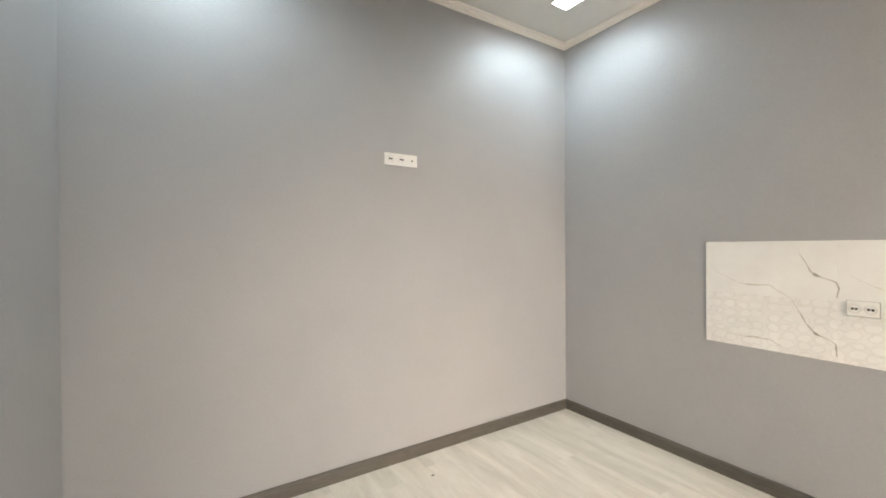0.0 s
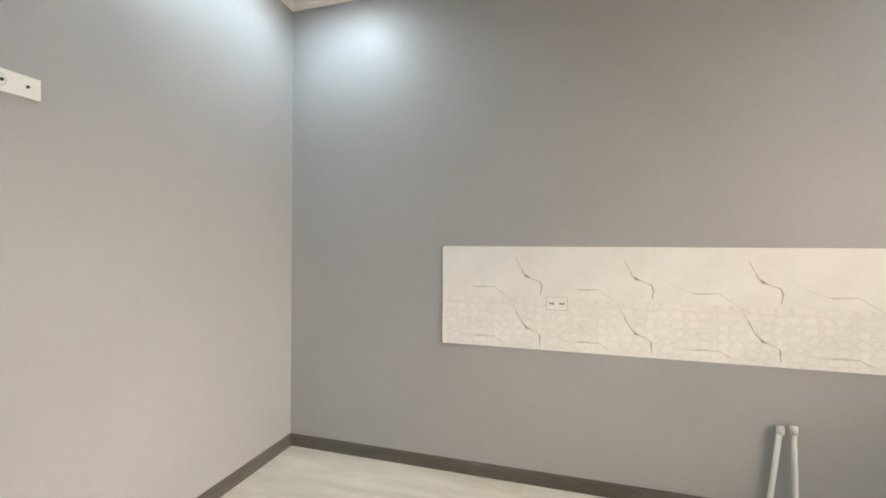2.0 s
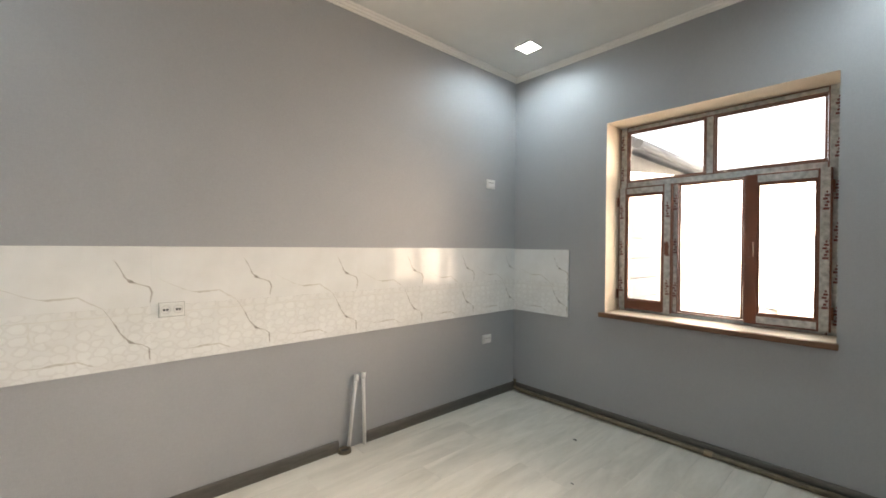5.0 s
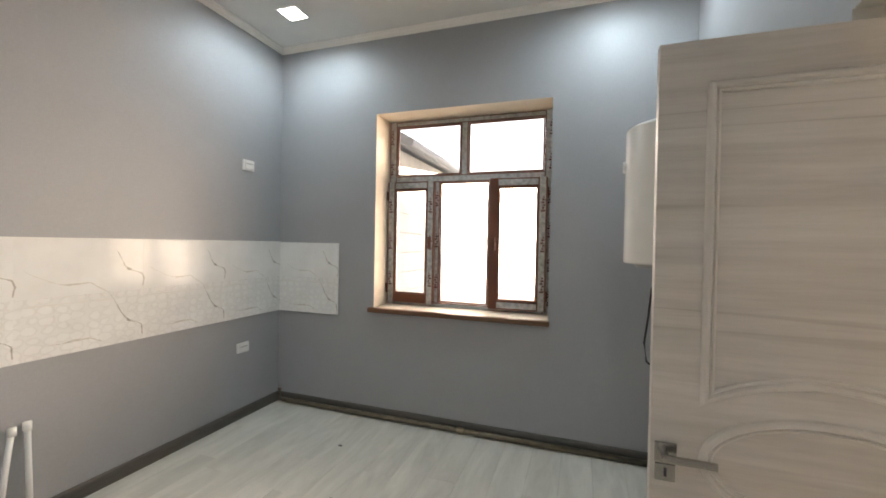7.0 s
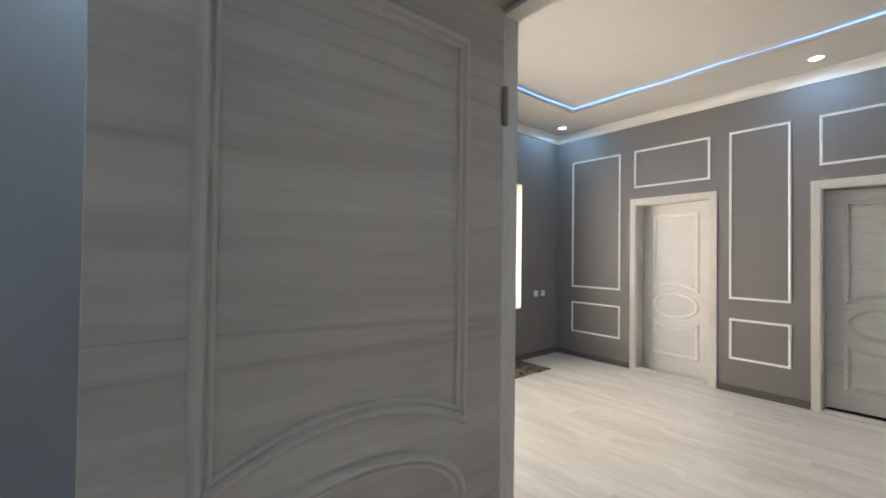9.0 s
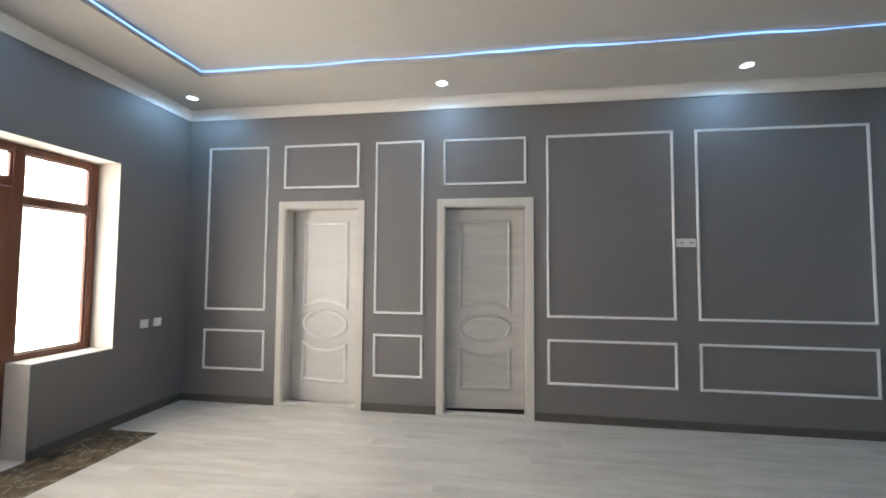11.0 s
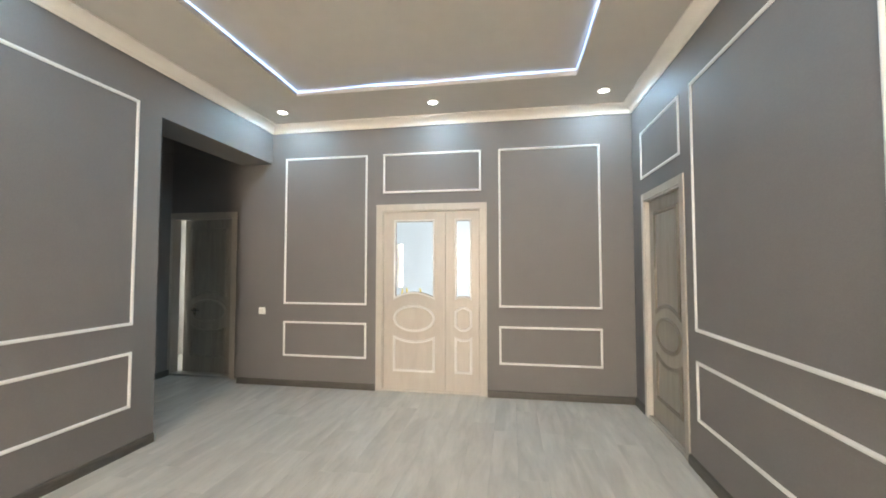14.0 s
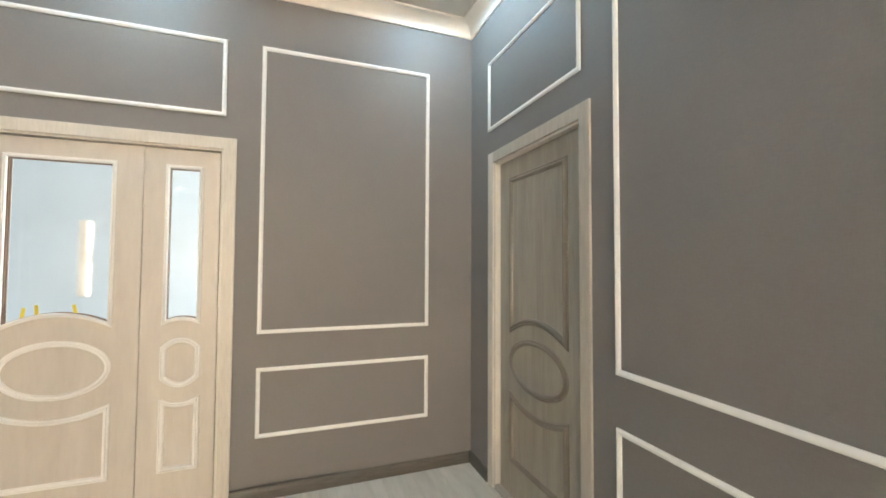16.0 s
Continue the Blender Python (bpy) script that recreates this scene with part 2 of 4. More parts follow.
def disc_lathe(bm, profile, seg=32, m=None):
    """Turns a profile of (radius, z) round the z axis."""
    rings = []
    for r, z in profile:
        if r < 1e-6:
            rings.append([bm.verts.new((0, 0, z))])
        else:
            rings.append([bm.verts.new((r * math.cos(2 * math.pi * i / seg), r * math.sin(2 * math.pi * i / seg), z)) for i in range(seg)])
    for a, b in zip(rings, rings[1:]):
        for i in range(seg):
            vs = [a[i % len(a)], a[(i + 1) % len(a)], b[(i + 1) % len(b)], b[i % len(b)]]
            vs = list(dict.fromkeys(vs))
            if len(vs) > 2:
                bm.faces.new(vs)
    bmesh.ops.recalc_face_normals(bm, faces=bm.faces)
    if m is not None:
        bm.transform(m)
    return bm


def tube(bm, pts, radius, seg=10):
    pts, rings = [Vector(p) for p in pts], []
    for i, p in enumerate(pts):
        d = (pts[min(i + 1, len(pts) - 1)] - pts[max(i - 1, 0)]).normalized()
        a = d.cross(Vector((0.31, 0.17, 0.93)) if abs(d.z) < 0.9 else Vector((1, 0, 0))).normalized()
        b = d.cross(a)
        rings.append([bm.verts.new(p + radius * (a * math.cos(2 * math.pi * k / seg) + b * math.sin(2 * math.pi * k / seg))) for k in range(seg)])
    for r, q in zip(rings, rings[1:]):
        for k in range(seg):
            bm.faces.new((r[k], r[(k + 1) % seg], q[(k + 1) % seg], q[k]))
    bm.faces.new(rings[0][::-1])
    bm.faces.new(rings[-1])
    bmesh.ops.recalc_face_normals(bm, faces=bm.faces)
    return bm


def wall(name, axis, lo, hi, span, tall, holes, sides, label):
    """A wall between two planes of an axis, with openings (a0, a1, z0, z1) through it. sides: the material on its low side, on its high side and in the openings."""
    us = sorted({span[0], span[1], *[h[0] for h in holes], *[h[1] for h in holes]})
    zs = sorted({tall[0], tall[1], *[h[2] for h in holes], *[h[3] for h in holes]})
    bm, vs = bmesh.new(), {}

    def vert(w, u, z):
        key = (w, u, z)
        if key not in vs:
            vs[key] = bm.verts.new((w, u, z) if axis == "x" else (u, w, z))
        return vs[key]

    def full(i, j):
        if not (0 <= i < len(us) - 1 and 0 <= j < len(zs) - 1):
            return False
        u, z = (us[i] + us[i + 1]) / 2, (zs[j] + zs[j + 1]) / 2
        return not any(h[0] < u < h[1] and h[2] < z < h[3] for h in holes)

    def face(quad, slot):
        f = bm.faces.new([vert(*q) for q in quad])
        f.material_index = slot

    for i in range(len(us) - 1):
        for j in range(len(zs) - 1):
            if not full(i, j):
                continue
            a, b, c, d = us[i], us[i + 1], zs[j], zs[j + 1]
            face([(lo, a, c), (lo, a, d), (lo, b, d), (lo, b, c)], 0)
            face([(hi, a, c), (hi, b, c), (hi, b, d), (hi, a, d)], 1)
            for ok, q in ((full(i - 1, j), [(lo, a, c), (hi, a, c), (hi, a, d), (lo, a, d)]), (full(i + 1, j), [(lo, b, c), (lo, b, d), (hi, b, d), (hi, b, c)]),
                          (full(i, j - 1), [(lo, a, c), (lo, b, c), (hi, b, c), (hi, a, c)]), (full(i, j + 1), [(lo, a, d), (hi, a, d), (hi, b, d), (lo, b, d)])):
                if not ok:
                    face(q, 2)
    bmesh.ops.recalc_face_normals(bm, faces=bm.faces)
    ob = part(name, bm, sides[0])
    ob.data.materials.append(sides[1])
    ob.data.materials.append(sides[2])
    return tagged(ob, label, "wall", kind="structure")


def arc(x0, x1, z, rise, n=14):
    """Points from x0 to x1 at height z that bulge up by rise in the middle."""
    return [(x0 + (x1 - x0) * i / n, z + rise * (1 - (2 * i / n - 1) ** 2)) for i in range(n + 1)]


def ellipse(cx, cz, rx, rz, n=40):
    return [(cx + rx * math.cos(2 * math.pi * i / n), cz + rz * math.sin(2 * math.pi * i / n)) for i in range(n)]


# ---- setting: walls, floors, ceilings ----
KDY0, KDY1, KDZ = -1.02, -0.18, 2.075        # kitchen doorway
wall("wall_kitchen_east", "x", KX1, KX1 + 0.3, (KY0 - 0.36, KY1 + 0.3), (-0.1, 3.4), [], (M_KWALL, M_CORE, M_CORE), "grey woven wallpaper wall with tiled splashback")
wall("wall_kitchen_north", "y", KY1, KY1 + 0.3, (HX1 + 0.1, KX1), (-0.1, 3.4), [], (M_KWALL, M_CORE, M_CORE), "grey woven wallpaper wall lit by ceiling lamps")
wall("wall_kitchen_south", "y", KY0 - 0.36, KY0, (KX0, KX1), (-0.1, 3.4), [(0.427, 1.820, 0.872, 2.478)], (M_CORE, M_KWALL, M_REVEAL), "grey woven wallpaper wall around the window")
wall("wall_between_kitchen_and_hall", "x", HX1, KX0, (HY0 - 0.36, HY1 + 0.3), (-0.1, 3.4), [(KDY0, KDY1, -0.1, KDZ), (3.375, 4.205, -0.1, 2.025)],
     (M_HWALL, M_KWALL, M_CORE), "wall papered grey on the kitchen side and taupe on the hall side")
wall("wall_hall_south", "y", HY0 - 0.36, HY0, (HX0 - 1.6, HX1), (-0.1, 3.4), [(-4.225, -3.60, 0.685, 2.333), (-3.60, -2.29, -0.1, 2.333), (-2.29, -1.665, 0.685, 2.333)],
     (M_CORE, M_HWALL, M_REVEAL_H), "taupe wallpaper wall around the entrance door and sidelights")
wall("wall_hall_west", "x", HX0 - 0.41, HX0, (HY0, HY1), (-0.1, 3.4), [(-2.625, -1.825, -0.1, 2.035), (-0.94, -0.14, -0.1, 2.035), (2.992, HY1, -0.1, 2.645)],
     (M_HWALL, M_HWALL, M_HWALL), "taupe wallpaper wall with white moulding frames and two doors")
wall("wall_hall_north", "y", HY1, HY1 + 0.155, (HX0 - 0.41, HX1), (-0.1, 3.4), [(-3.625, -2.495, -0.1, 2.045)], (M_HWALL, M_CORE, M_CORE),
     "taupe wallpaper wall with white moulding frames and a glazed door")
wall("wall_corridor_north", "y", HY1 + 0.155, HY1 + 0.305, (-6.85, -5.0), (-0.1, 3.4), [(-6.54, -5.66, -0.1, 2.03)], (M_HWALL, M_CORE, M_CORE), "dark taupe corridor wall with a door ajar")
wall("wall_corridor_west", "x", -6.85, -6.55, (HY0 - 0.36, HY1 + 0.155), (-0.1, 3.4), [], (M_CORE, M_HWALL, M_CORE), "dark taupe corridor end wall")
wall("wall_corridor_south", "y", 2.1, 2.25, (-6.55, HX0 - 0.41), (-0.1, 3.4), [], (M_CORE, M_HWALL, M_CORE), "dark taupe corridor wall")
wall("wall_side_room_west", "x", -7.6, -7.4, (4.87, 7.0), (-0.1, 3.4), [], (M_CORE, M_CORE, M_CORE), "plain plastered wall of the side room")
wall("wall_veranda_partition", "x", -5.1, -4.95, (4.87, 7.0), (-0.1, 3.4), [], (M_CORE, M_VERANDA, M_CORE), "plain plastered partition wall")
wall("wall_veranda_east", "x", -1.0, -0.85, (4.87, 7.0), (-0.1, 3.4), [(5.15, 6.85, 0.55, 2.45)], (M_VERANDA, M_CORE, M_CORE), "plain plastered veranda wall")
wall("wall_veranda_north", "y", 7.0, 7.2, (-7.6, -0.85), (-0.1, 3.4), [(-7.2, -5.9, 1.0, 2.2), (-4.16, -4.05, 1.03, 1.80)], (M_VERANDA, M_CORE, M_CORE), "plain plastered outer wall with window openings")

tagged(part("ceiling_kitchen", box((KX0, KY0, KZ), (KX1, KY1, 3.4)), M_CEIL_K), "smooth white painted kitchen ceiling", "ceiling", kind="structure")
bm = bmesh.new()
for lo, hi in (((HX0, HY0, HZ), (LEDX0, HY1, LEDTOP)), ((LEDX1, HY0, HZ), (HX1, HY1, LEDTOP)), ((LEDX0, HY0, HZ), (LEDX1, LEDY0, LEDTOP)), ((LEDX0, LEDY1, HZ), (LEDX1, HY1, LEDTOP)),
               ((HX0, HY0, LEDTOP), (HX1, HY1, 3.4))):
    add_box(bm, lo, hi)
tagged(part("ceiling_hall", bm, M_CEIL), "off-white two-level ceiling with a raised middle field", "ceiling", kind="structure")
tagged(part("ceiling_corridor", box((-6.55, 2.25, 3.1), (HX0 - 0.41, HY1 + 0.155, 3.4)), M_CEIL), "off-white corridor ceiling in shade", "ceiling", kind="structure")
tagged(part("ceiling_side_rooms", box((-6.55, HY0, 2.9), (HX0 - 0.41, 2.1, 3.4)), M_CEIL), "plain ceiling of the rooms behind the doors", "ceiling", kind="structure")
tagged(part("ceiling_veranda", box((-7.6, 4.87, 3.1), (-0.85, 7.2, 3.4)), M_CEIL), "plain veranda ceiling", "ceiling", kind="structure")
tagged(part("roof", box((-7.9, -4.3, 3.4), (3.3, 10.2, 3.55)), M_CORE), "flat roof slab over the house", "roof", kind="structure")
tagged(part("floor_veranda", box((-7.6, 4.72, -0.1), (-0.85, 7.0, -0.008)), M_CORE), "plain screed floor of the veranda", "floor", kind="structure")

# cornices: a wide cove in the hall, a small stepped one in the kitchen


def rect(x0, y0, x1, y1, z):
    return [(x0, y0, z), (x1, y0, z), (x1, y1, z), (x0, y1, z)]


cove = [(0, -0.002), (0, -0.09), (0.012, -0.09), (0.016, -0.078)]
cove += [(0.016 + 0.078 * (1 - math.cos(a)), -0.078 + 0.062 * math.sin(a)) for a in [math.pi / 2 * i / 6 for i in range(1, 7)]]
cove += [(0.108, -0.016), (0.108, -0.002)]
tagged(part("trim_hall_cornice", sweep(bmesh.new(), rect(HX0, HY0, HX1, HY1, HZ), cove, (0, 0, 1)), M_CORNICE), "wide smooth white cove cornice", "cornice", kind="structure")
step = [(0, -0.002), (0, -0.045), (0.010, -0.045), (0.014, -0.034), (0.024, -0.030), (0.030, -0.018), (0.042, -0.014), (0.046, -0.002)]
tagged(part("trim_kitchen_cornice", sweep(bmesh.new(), rect(KX0, KY0, KX1, KY1, KZ), step, (0, 0, 1)), M_CORNICE), "narrow stepped white foam cornice", "cornice", kind="structure")

# baseboards
BASEP = [(0, 0), (0.020, 0), (0.020, 0.045), (0.016, 0.060), (0.009, 0.068), (0, 0.068)]


def baseboard(a, b, inward):
    """A baseboard along the wall foot from a to b, standing out towards inward."""
    a, b = Vector((*a, 0)), Vector((*b, 0))
    along = (b - a).normalized()
    if Vector((0, 0, 1)).cross(along).dot(Vector((*inward, 0))) < 0:
        a, b = b, a
    tall = 1.15 if min(a.x, b.x) > HX1 + 0.1 else 1.08
    ob = part("baseboard", sweep(bmesh.new(), [a, b], [(u, h * tall) for u, h in BASEP], (0, 0, 1), closed=False), M_BASE)
    return tagged(ob, "dark grey-brown plastic baseboard", "baseboard", kind="structure")


for a, b, inward in (((KX1, KY0), (KX1, -0.86), (-1, 0)), ((KX1, -0.65), (KX1, KY1), (-1, 0)), ((KX0, KY1), (KX1 - 0.02, KY1), (0, -1)), ((KX0, KY0), (KX1 - 0.02, KY0), (0, 1)), ((KX0, KY0 + 0.02), (KX0, KDY0 - 0.001), (1, 0)),
                     ((KX0, KDY1 + 0.001), (KX0, KY1 - 0.02), (1, 0)),
                     ((HX0, HY0), (HX0, -2.693), (1, 0)), ((HX0, -1.757), (HX0, -1.008), (1, 0)), ((HX0, -0.072), (HX0, 2.992), (1, 0)),
                     ((HX0 + 0.02, HY0), (-3.60, HY0), (0, 1)), ((-2.29, HY0), (HX1 - 0.02, HY0), (0, 1)),
                     ((-5.43, HY1), (-3.693, HY1), (0, -1)), ((-2.425, HY1 - 0.018), (HX1 - 0.022, HY1 - 0.003), (0, -1)), ((HX1, 4.274), (HX1, HY1), (-1, 0)), ((HX1, -0.11), (HX1, 3.306), (-1, 0)),
                     ((HX1, HY0 + 0.02), (HX1, -1.09), (-1, 0)), ((-6.55, 2.25), (-6.55, HY1 + 0.155), (1, 0))):
    baseboard(a, b, inward)

# ---- doors ----
MOULD = [(-0.018, 0), (-0.016, 0.008), (-0.010, 0.011), (-0.006, 0.005), (0.001, 0.015), (0.008, 0.015), (0.014, 0.009), (0.018, 0)]


def panel_outlines(x0, x1, glazed=False):
    """The three raised outlines of a leaf between x0 and x1: arched field, oval, dipped field."""
    top = [(x1, 1.886), (x0, 1.886)] + arc(x0, x1, 1.0, 0.068)
    oval = ellipse((x0 + x1) / 2, 0.82, (x1 - x0) / 2, 0.135)
    low = [(x0, 0.235), (x1, 0.235)] + [(x, z) for x, z in arc(x1, x0, 0.61, -0.058)]
    return ([] if glazed else [top]) + [oval, low]


def mouldings(parent, outlines, y, material, face, slim=1.0):
    profile = [(u * slim, h * max(slim, 0.6)) for u, h in MOULD]
    for pts in outlines:
        bm = sweep(bmesh.new(), [(x, y, z) for x, z in pts], profile, (0, face, 0))
        bmesh.ops.recalc_face_normals(bm, faces=bm.faces)
        part("moulding", bm, material, parent, smooth=False)


def lever(parent, x, z, y, face, way):
    """A square-plate lever handle on a leaf."""
    h = part("handle", box((x - 0.029, y, z), (x + 0.029, y + face * 0.009, z + 0.058), 0.002), M_CHROME, parent, "brushed nickel lever handle on a square plate")
    bm = tube(bmesh.new(), [(x - way * 0.004, y + face * 0.008, z + 0.028), (x - way * 0.004, y + face * 0.045, z + 0.028)], 0.010, 14)
    add_box(bm, [min(x - way * 0.016, x + way * 0.122), min(y + face * 0.036, y + face * 0.054), z + 0.018], [max(x - way * 0.016, x + way * 0.122), max(y + face * 0.036, y + face * 0.054), z + 0.038], 0.006)
    part("lever", bm, M_CHROME, h)
    k = part("key_plate", box((x - 0.027, y, z - 0.056), (x + 0.027, y + face * 0.007, z - 0.005), 0.002), M_CHROME, h)
    part("keyhole", box((x - 0.004, y + face * 0.006, z - 0.042), (x + 0.004, y + face * 0.0078, z - 0.016), 0.0015), M_DARK, h)


def plain_leaf(name, width, m, material, label, handle_at=None, faces=(1, -1), group="", raised=None, top=2.025, foot=0.008):
    """A door leaf, hinged at its origin, 40 mm thick, with its outlines on both faces."""
    d = thing(name, label, "door", m, group)
    part("panel", box((0, -0.02, foot), (width, 0.02, top), 0.002), material, d)
    for face in faces:
        mouldings(d, panel_outlines(0.142, width - 0.142), face * 0.02, raised or material, face)
    if handle_at:
        for face in faces:
            lever(d, handle_at, 0.797, face * 0.02, face, -1 if handle_at > width / 2 else 1)
    return d


def door_frame(name, m, width, top, depth, material, label, sill=None, inner=None, foot=0.026, first=None):
    """Lining and casing round an opening: local x along the wall, y into the wall, the casing on the y = 0 side."""
    d = thing(name, label, "door frame", m, kind="structure")
    c = 0.068
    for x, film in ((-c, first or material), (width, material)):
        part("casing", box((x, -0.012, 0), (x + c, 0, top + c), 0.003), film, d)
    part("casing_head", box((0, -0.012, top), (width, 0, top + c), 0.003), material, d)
    for x0, x1 in ((0, 0.012), (width - 0.012, width)):
        part("lining", box((x0, 0.0005, 0), (x1, depth, top)), inner or material, d)
    part("lining_head", box((0.0125, 0.0005, top - 0.012), (width - 0.0125, depth, top)), inner or material, d)
    part("threshold", box((0.0125, 0.0, 0.0), (width - 0.0125, sill or depth, foot), 0.003), material, d)
    return d


# west doors, seen from the hall: local x runs north, local y into the wall
door_frame("door_frame_1", pose(HX0, -2.625, 0, 0, 0, 90), 0.80, 2.035, 0.20, M_CASING, "pale ash door frame and casing in the taupe wall", 0.085)
door_frame("door_frame_2", pose(HX0, -0.94, 0, 0, 0, 90), 0.80, 2.035, 0.20, M_CASING, "pale ash door frame and casing in the taupe wall", 0.085, foot=0.018)
# north casing and lining keep the lit ash colour, the rest the shaded one
door_frame("door_frame_3", pose(HX1, 4.205, 0, 0, 0, -90), 0.83, 2.025, 0.20, M_CASING_SHADE, "pale ash door frame near the corner, shade in its casing colour", 0.034, M_CASING, first=M_CASING)
glazed_frame = door_frame("door_frame_4", pose(-3.625, HY1, 0, 0, 0, 0), 1.13, 2.045, 0.14, M_CASING_C, "cream ash frame of the glazed double door", 0.013)
door_frame("door_frame_5", pose(HX1, KDY1 - 0.0, 0, 0, 0, -90), 0.84, 2.055, 0.06, M_CASING, "pale ash frame of the kitchen doorway", foot=0.012)
door_frame("door_frame_6", pose(-6.54, HY1 + 0.155, 0, 0, 0, 0), 0.88, 2.03, 0.13, M_CASING_SHADE, "ash door frame in the corridor, coloured as in shade")
plain_leaf("interior_door", 0.772, pose(HX0 - 0.125, -1.839, 0, 0, 0, -90 - 5), M_DOOR_W, "ash door with raised oval panels, coloured as lit by the window, slightly ajar", raised=M_RAISED_W)
plain_leaf("interior_door", 0.772, pose(HX0 - 0.112, -0.926, 0, 0, 0, 90 + 6), M_DOOR_G, "ash door with raised oval panels, coloured as in shade, nearly closed", faces=(1, -1), top=2.012, foot=0.034)
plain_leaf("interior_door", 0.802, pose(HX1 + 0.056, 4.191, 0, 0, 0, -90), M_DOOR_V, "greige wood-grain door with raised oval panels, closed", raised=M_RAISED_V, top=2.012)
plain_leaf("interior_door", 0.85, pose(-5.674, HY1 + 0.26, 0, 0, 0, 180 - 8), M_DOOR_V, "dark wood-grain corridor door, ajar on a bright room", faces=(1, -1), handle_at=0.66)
kitchen_door = plain_leaf("interior_door", 0.82, pose(-0.815, -0.995, 0, 0, 0, 0), M_DOOR_H, "grey ash door with raised oval panels, standing open", handle_at=0.780, raised=M_RAISED_G)
for z in (0.25, 1.72):
    part("hinge", tube(bmesh.new(), [(0.0, 0.026, z), (0.0, 0.026, z + 0.1)], 0.008, 10), M_STEEL, kitchen_door)

# unseen stops, added to keep veranda light out of the leaf gaps
for lo, hi in (((0.0125, 0.028), (0.030, 2.032)), ((1.10, 0.028), (1.1175, 2.032)), ((0.0305, 2.012), (1.0995, 2.032))):
    part("door_stop", box((lo[0], 0.058, lo[1]), (hi[0], 0.072, hi[1])), M_CASING_C, glazed_frame)

# glazed double door in the north wall


def glazed_leaf(x0, x1, fx0, fx1, label, narrow):
    """A leaf between x0 and x1 with frosted glass over the field fx0 to fx1."""
    d = thing("glazed_door", label, "door", pose(0, HY1 + 0.035, 0))
    bm = bmesh.new()
    for lo, hi in (((x0, 0.008), (fx0, 2.025)), ((fx1, 0.008), (x1, 2.025)), ((fx0, 1.925), (fx1, 2.025)), ((fx0, 0.008), (fx1, 1.03))):
        add_box(bm, (lo[0], -0.02, lo[1]), (hi[0], 0.02, hi[1]))
    rise = 0.02 if narrow else 0.06
    lower = arc(fx0, fx1, 1.045, rise)
    vs = [[bm.verts.new((x, y, z)) for x, z in [(fx1, 1.03), (fx0, 1.03)] + lower] for y in (-0.02, 0.02)]
    bm.faces.new(vs[0])
    bm.faces.new(vs[1][::-1])
    for i in range(2, len(vs[0]) - 1):
        bm.faces.new((vs[0][i], vs[1][i], vs[1][i + 1], vs[0][i + 1]))
    bmesh.ops.recalc_face_normals(bm, faces=bm.faces)
    part("panel", bm, M_DOOR_C, d)
    bead = [(fx1, 1.925), (fx0, 1.925)] + lower
    for face in (-1, 1):
        mouldings(d, [bead], face * 0.02, M_RAISED, face, 0.6)
        inner = [(fx1 - 0.009, 1.916), (fx0 + 0.009, 1.916)] + [(min(max(x, fx0 + 0.009), fx1 - 0.009), z + 0.009) for x, z in lower]
        bm = sweep(bmesh.new(), [(x, face * 0.004, z) for x, z in inner], [(-0.004, 0), (-0.004, 0.010), (0.004, 0.010), (0.004, 0)], (0, face, 0))
        bmesh.ops.recalc_face_normals(bm, faces=bm.faces)
        part("gasket", bm, M_SILL, d, "thin brown glazing gasket")
    pane = part("pane", box((fx0 - 0.005, -0.003, 1.035), (fx1 + 0.005, 0.003, 1.93)), M_FROST, d, "pale frosted glass")
    pane.visible_shadow = False
    cx, rx = (fx0 + fx1) / 2, (fx1 - fx0) / 2
    if narrow:
        oval = arc(fx1, fx0, 0.90, 0.045, 10) + arc(fx0, fx1, 0.74, -0.045, 10)
    else:
        oval = ellipse(cx, 0.818, rx, 0.138)
    low = [(fx0, 0.235), (fx1, 0.235)] + [(x, z) for x, z in arc(fx1, fx0, 0.605, -0.02 if narrow else -0.05)]
    for face in (-1, 1):
        mouldings(d, [oval, low], face * 0.02, M_RAISED, face, 0.85)
    return d, pane


wide_leaf, wide_pane = glazed_leaf(-3.606, -2.892, -3.48, -3.023, "cream ash door leaf with tall frosted glass", False)
glazed_leaf(-2.887, -2.514, -2.775, -2.607, "narrow cream ash door leaf with slim frosted glass", True)
for x, lean in ((-3.40, 8), (-3.335, -4), (-3.17, -12)):
    bm = box((-0.008, -0.0035, 0), (0.008, -0.0055, 0.075))
    bm.transform(pose(x, -0.001, 1.083 if x > -3.38 else 1.07, 0, lean, 0))
    part("tape_mark", bm, M_YELLOW, wide_pane, "strip of yellow adhesive tape")

# ---- wall moulding frames in the hall ----
STRIP = [(0, 0), (0, 0.007), (0.005, 0.011), (0.011, 0.012), (0.017, 0.010), (0.023, 0.006), (0.023, 0)]


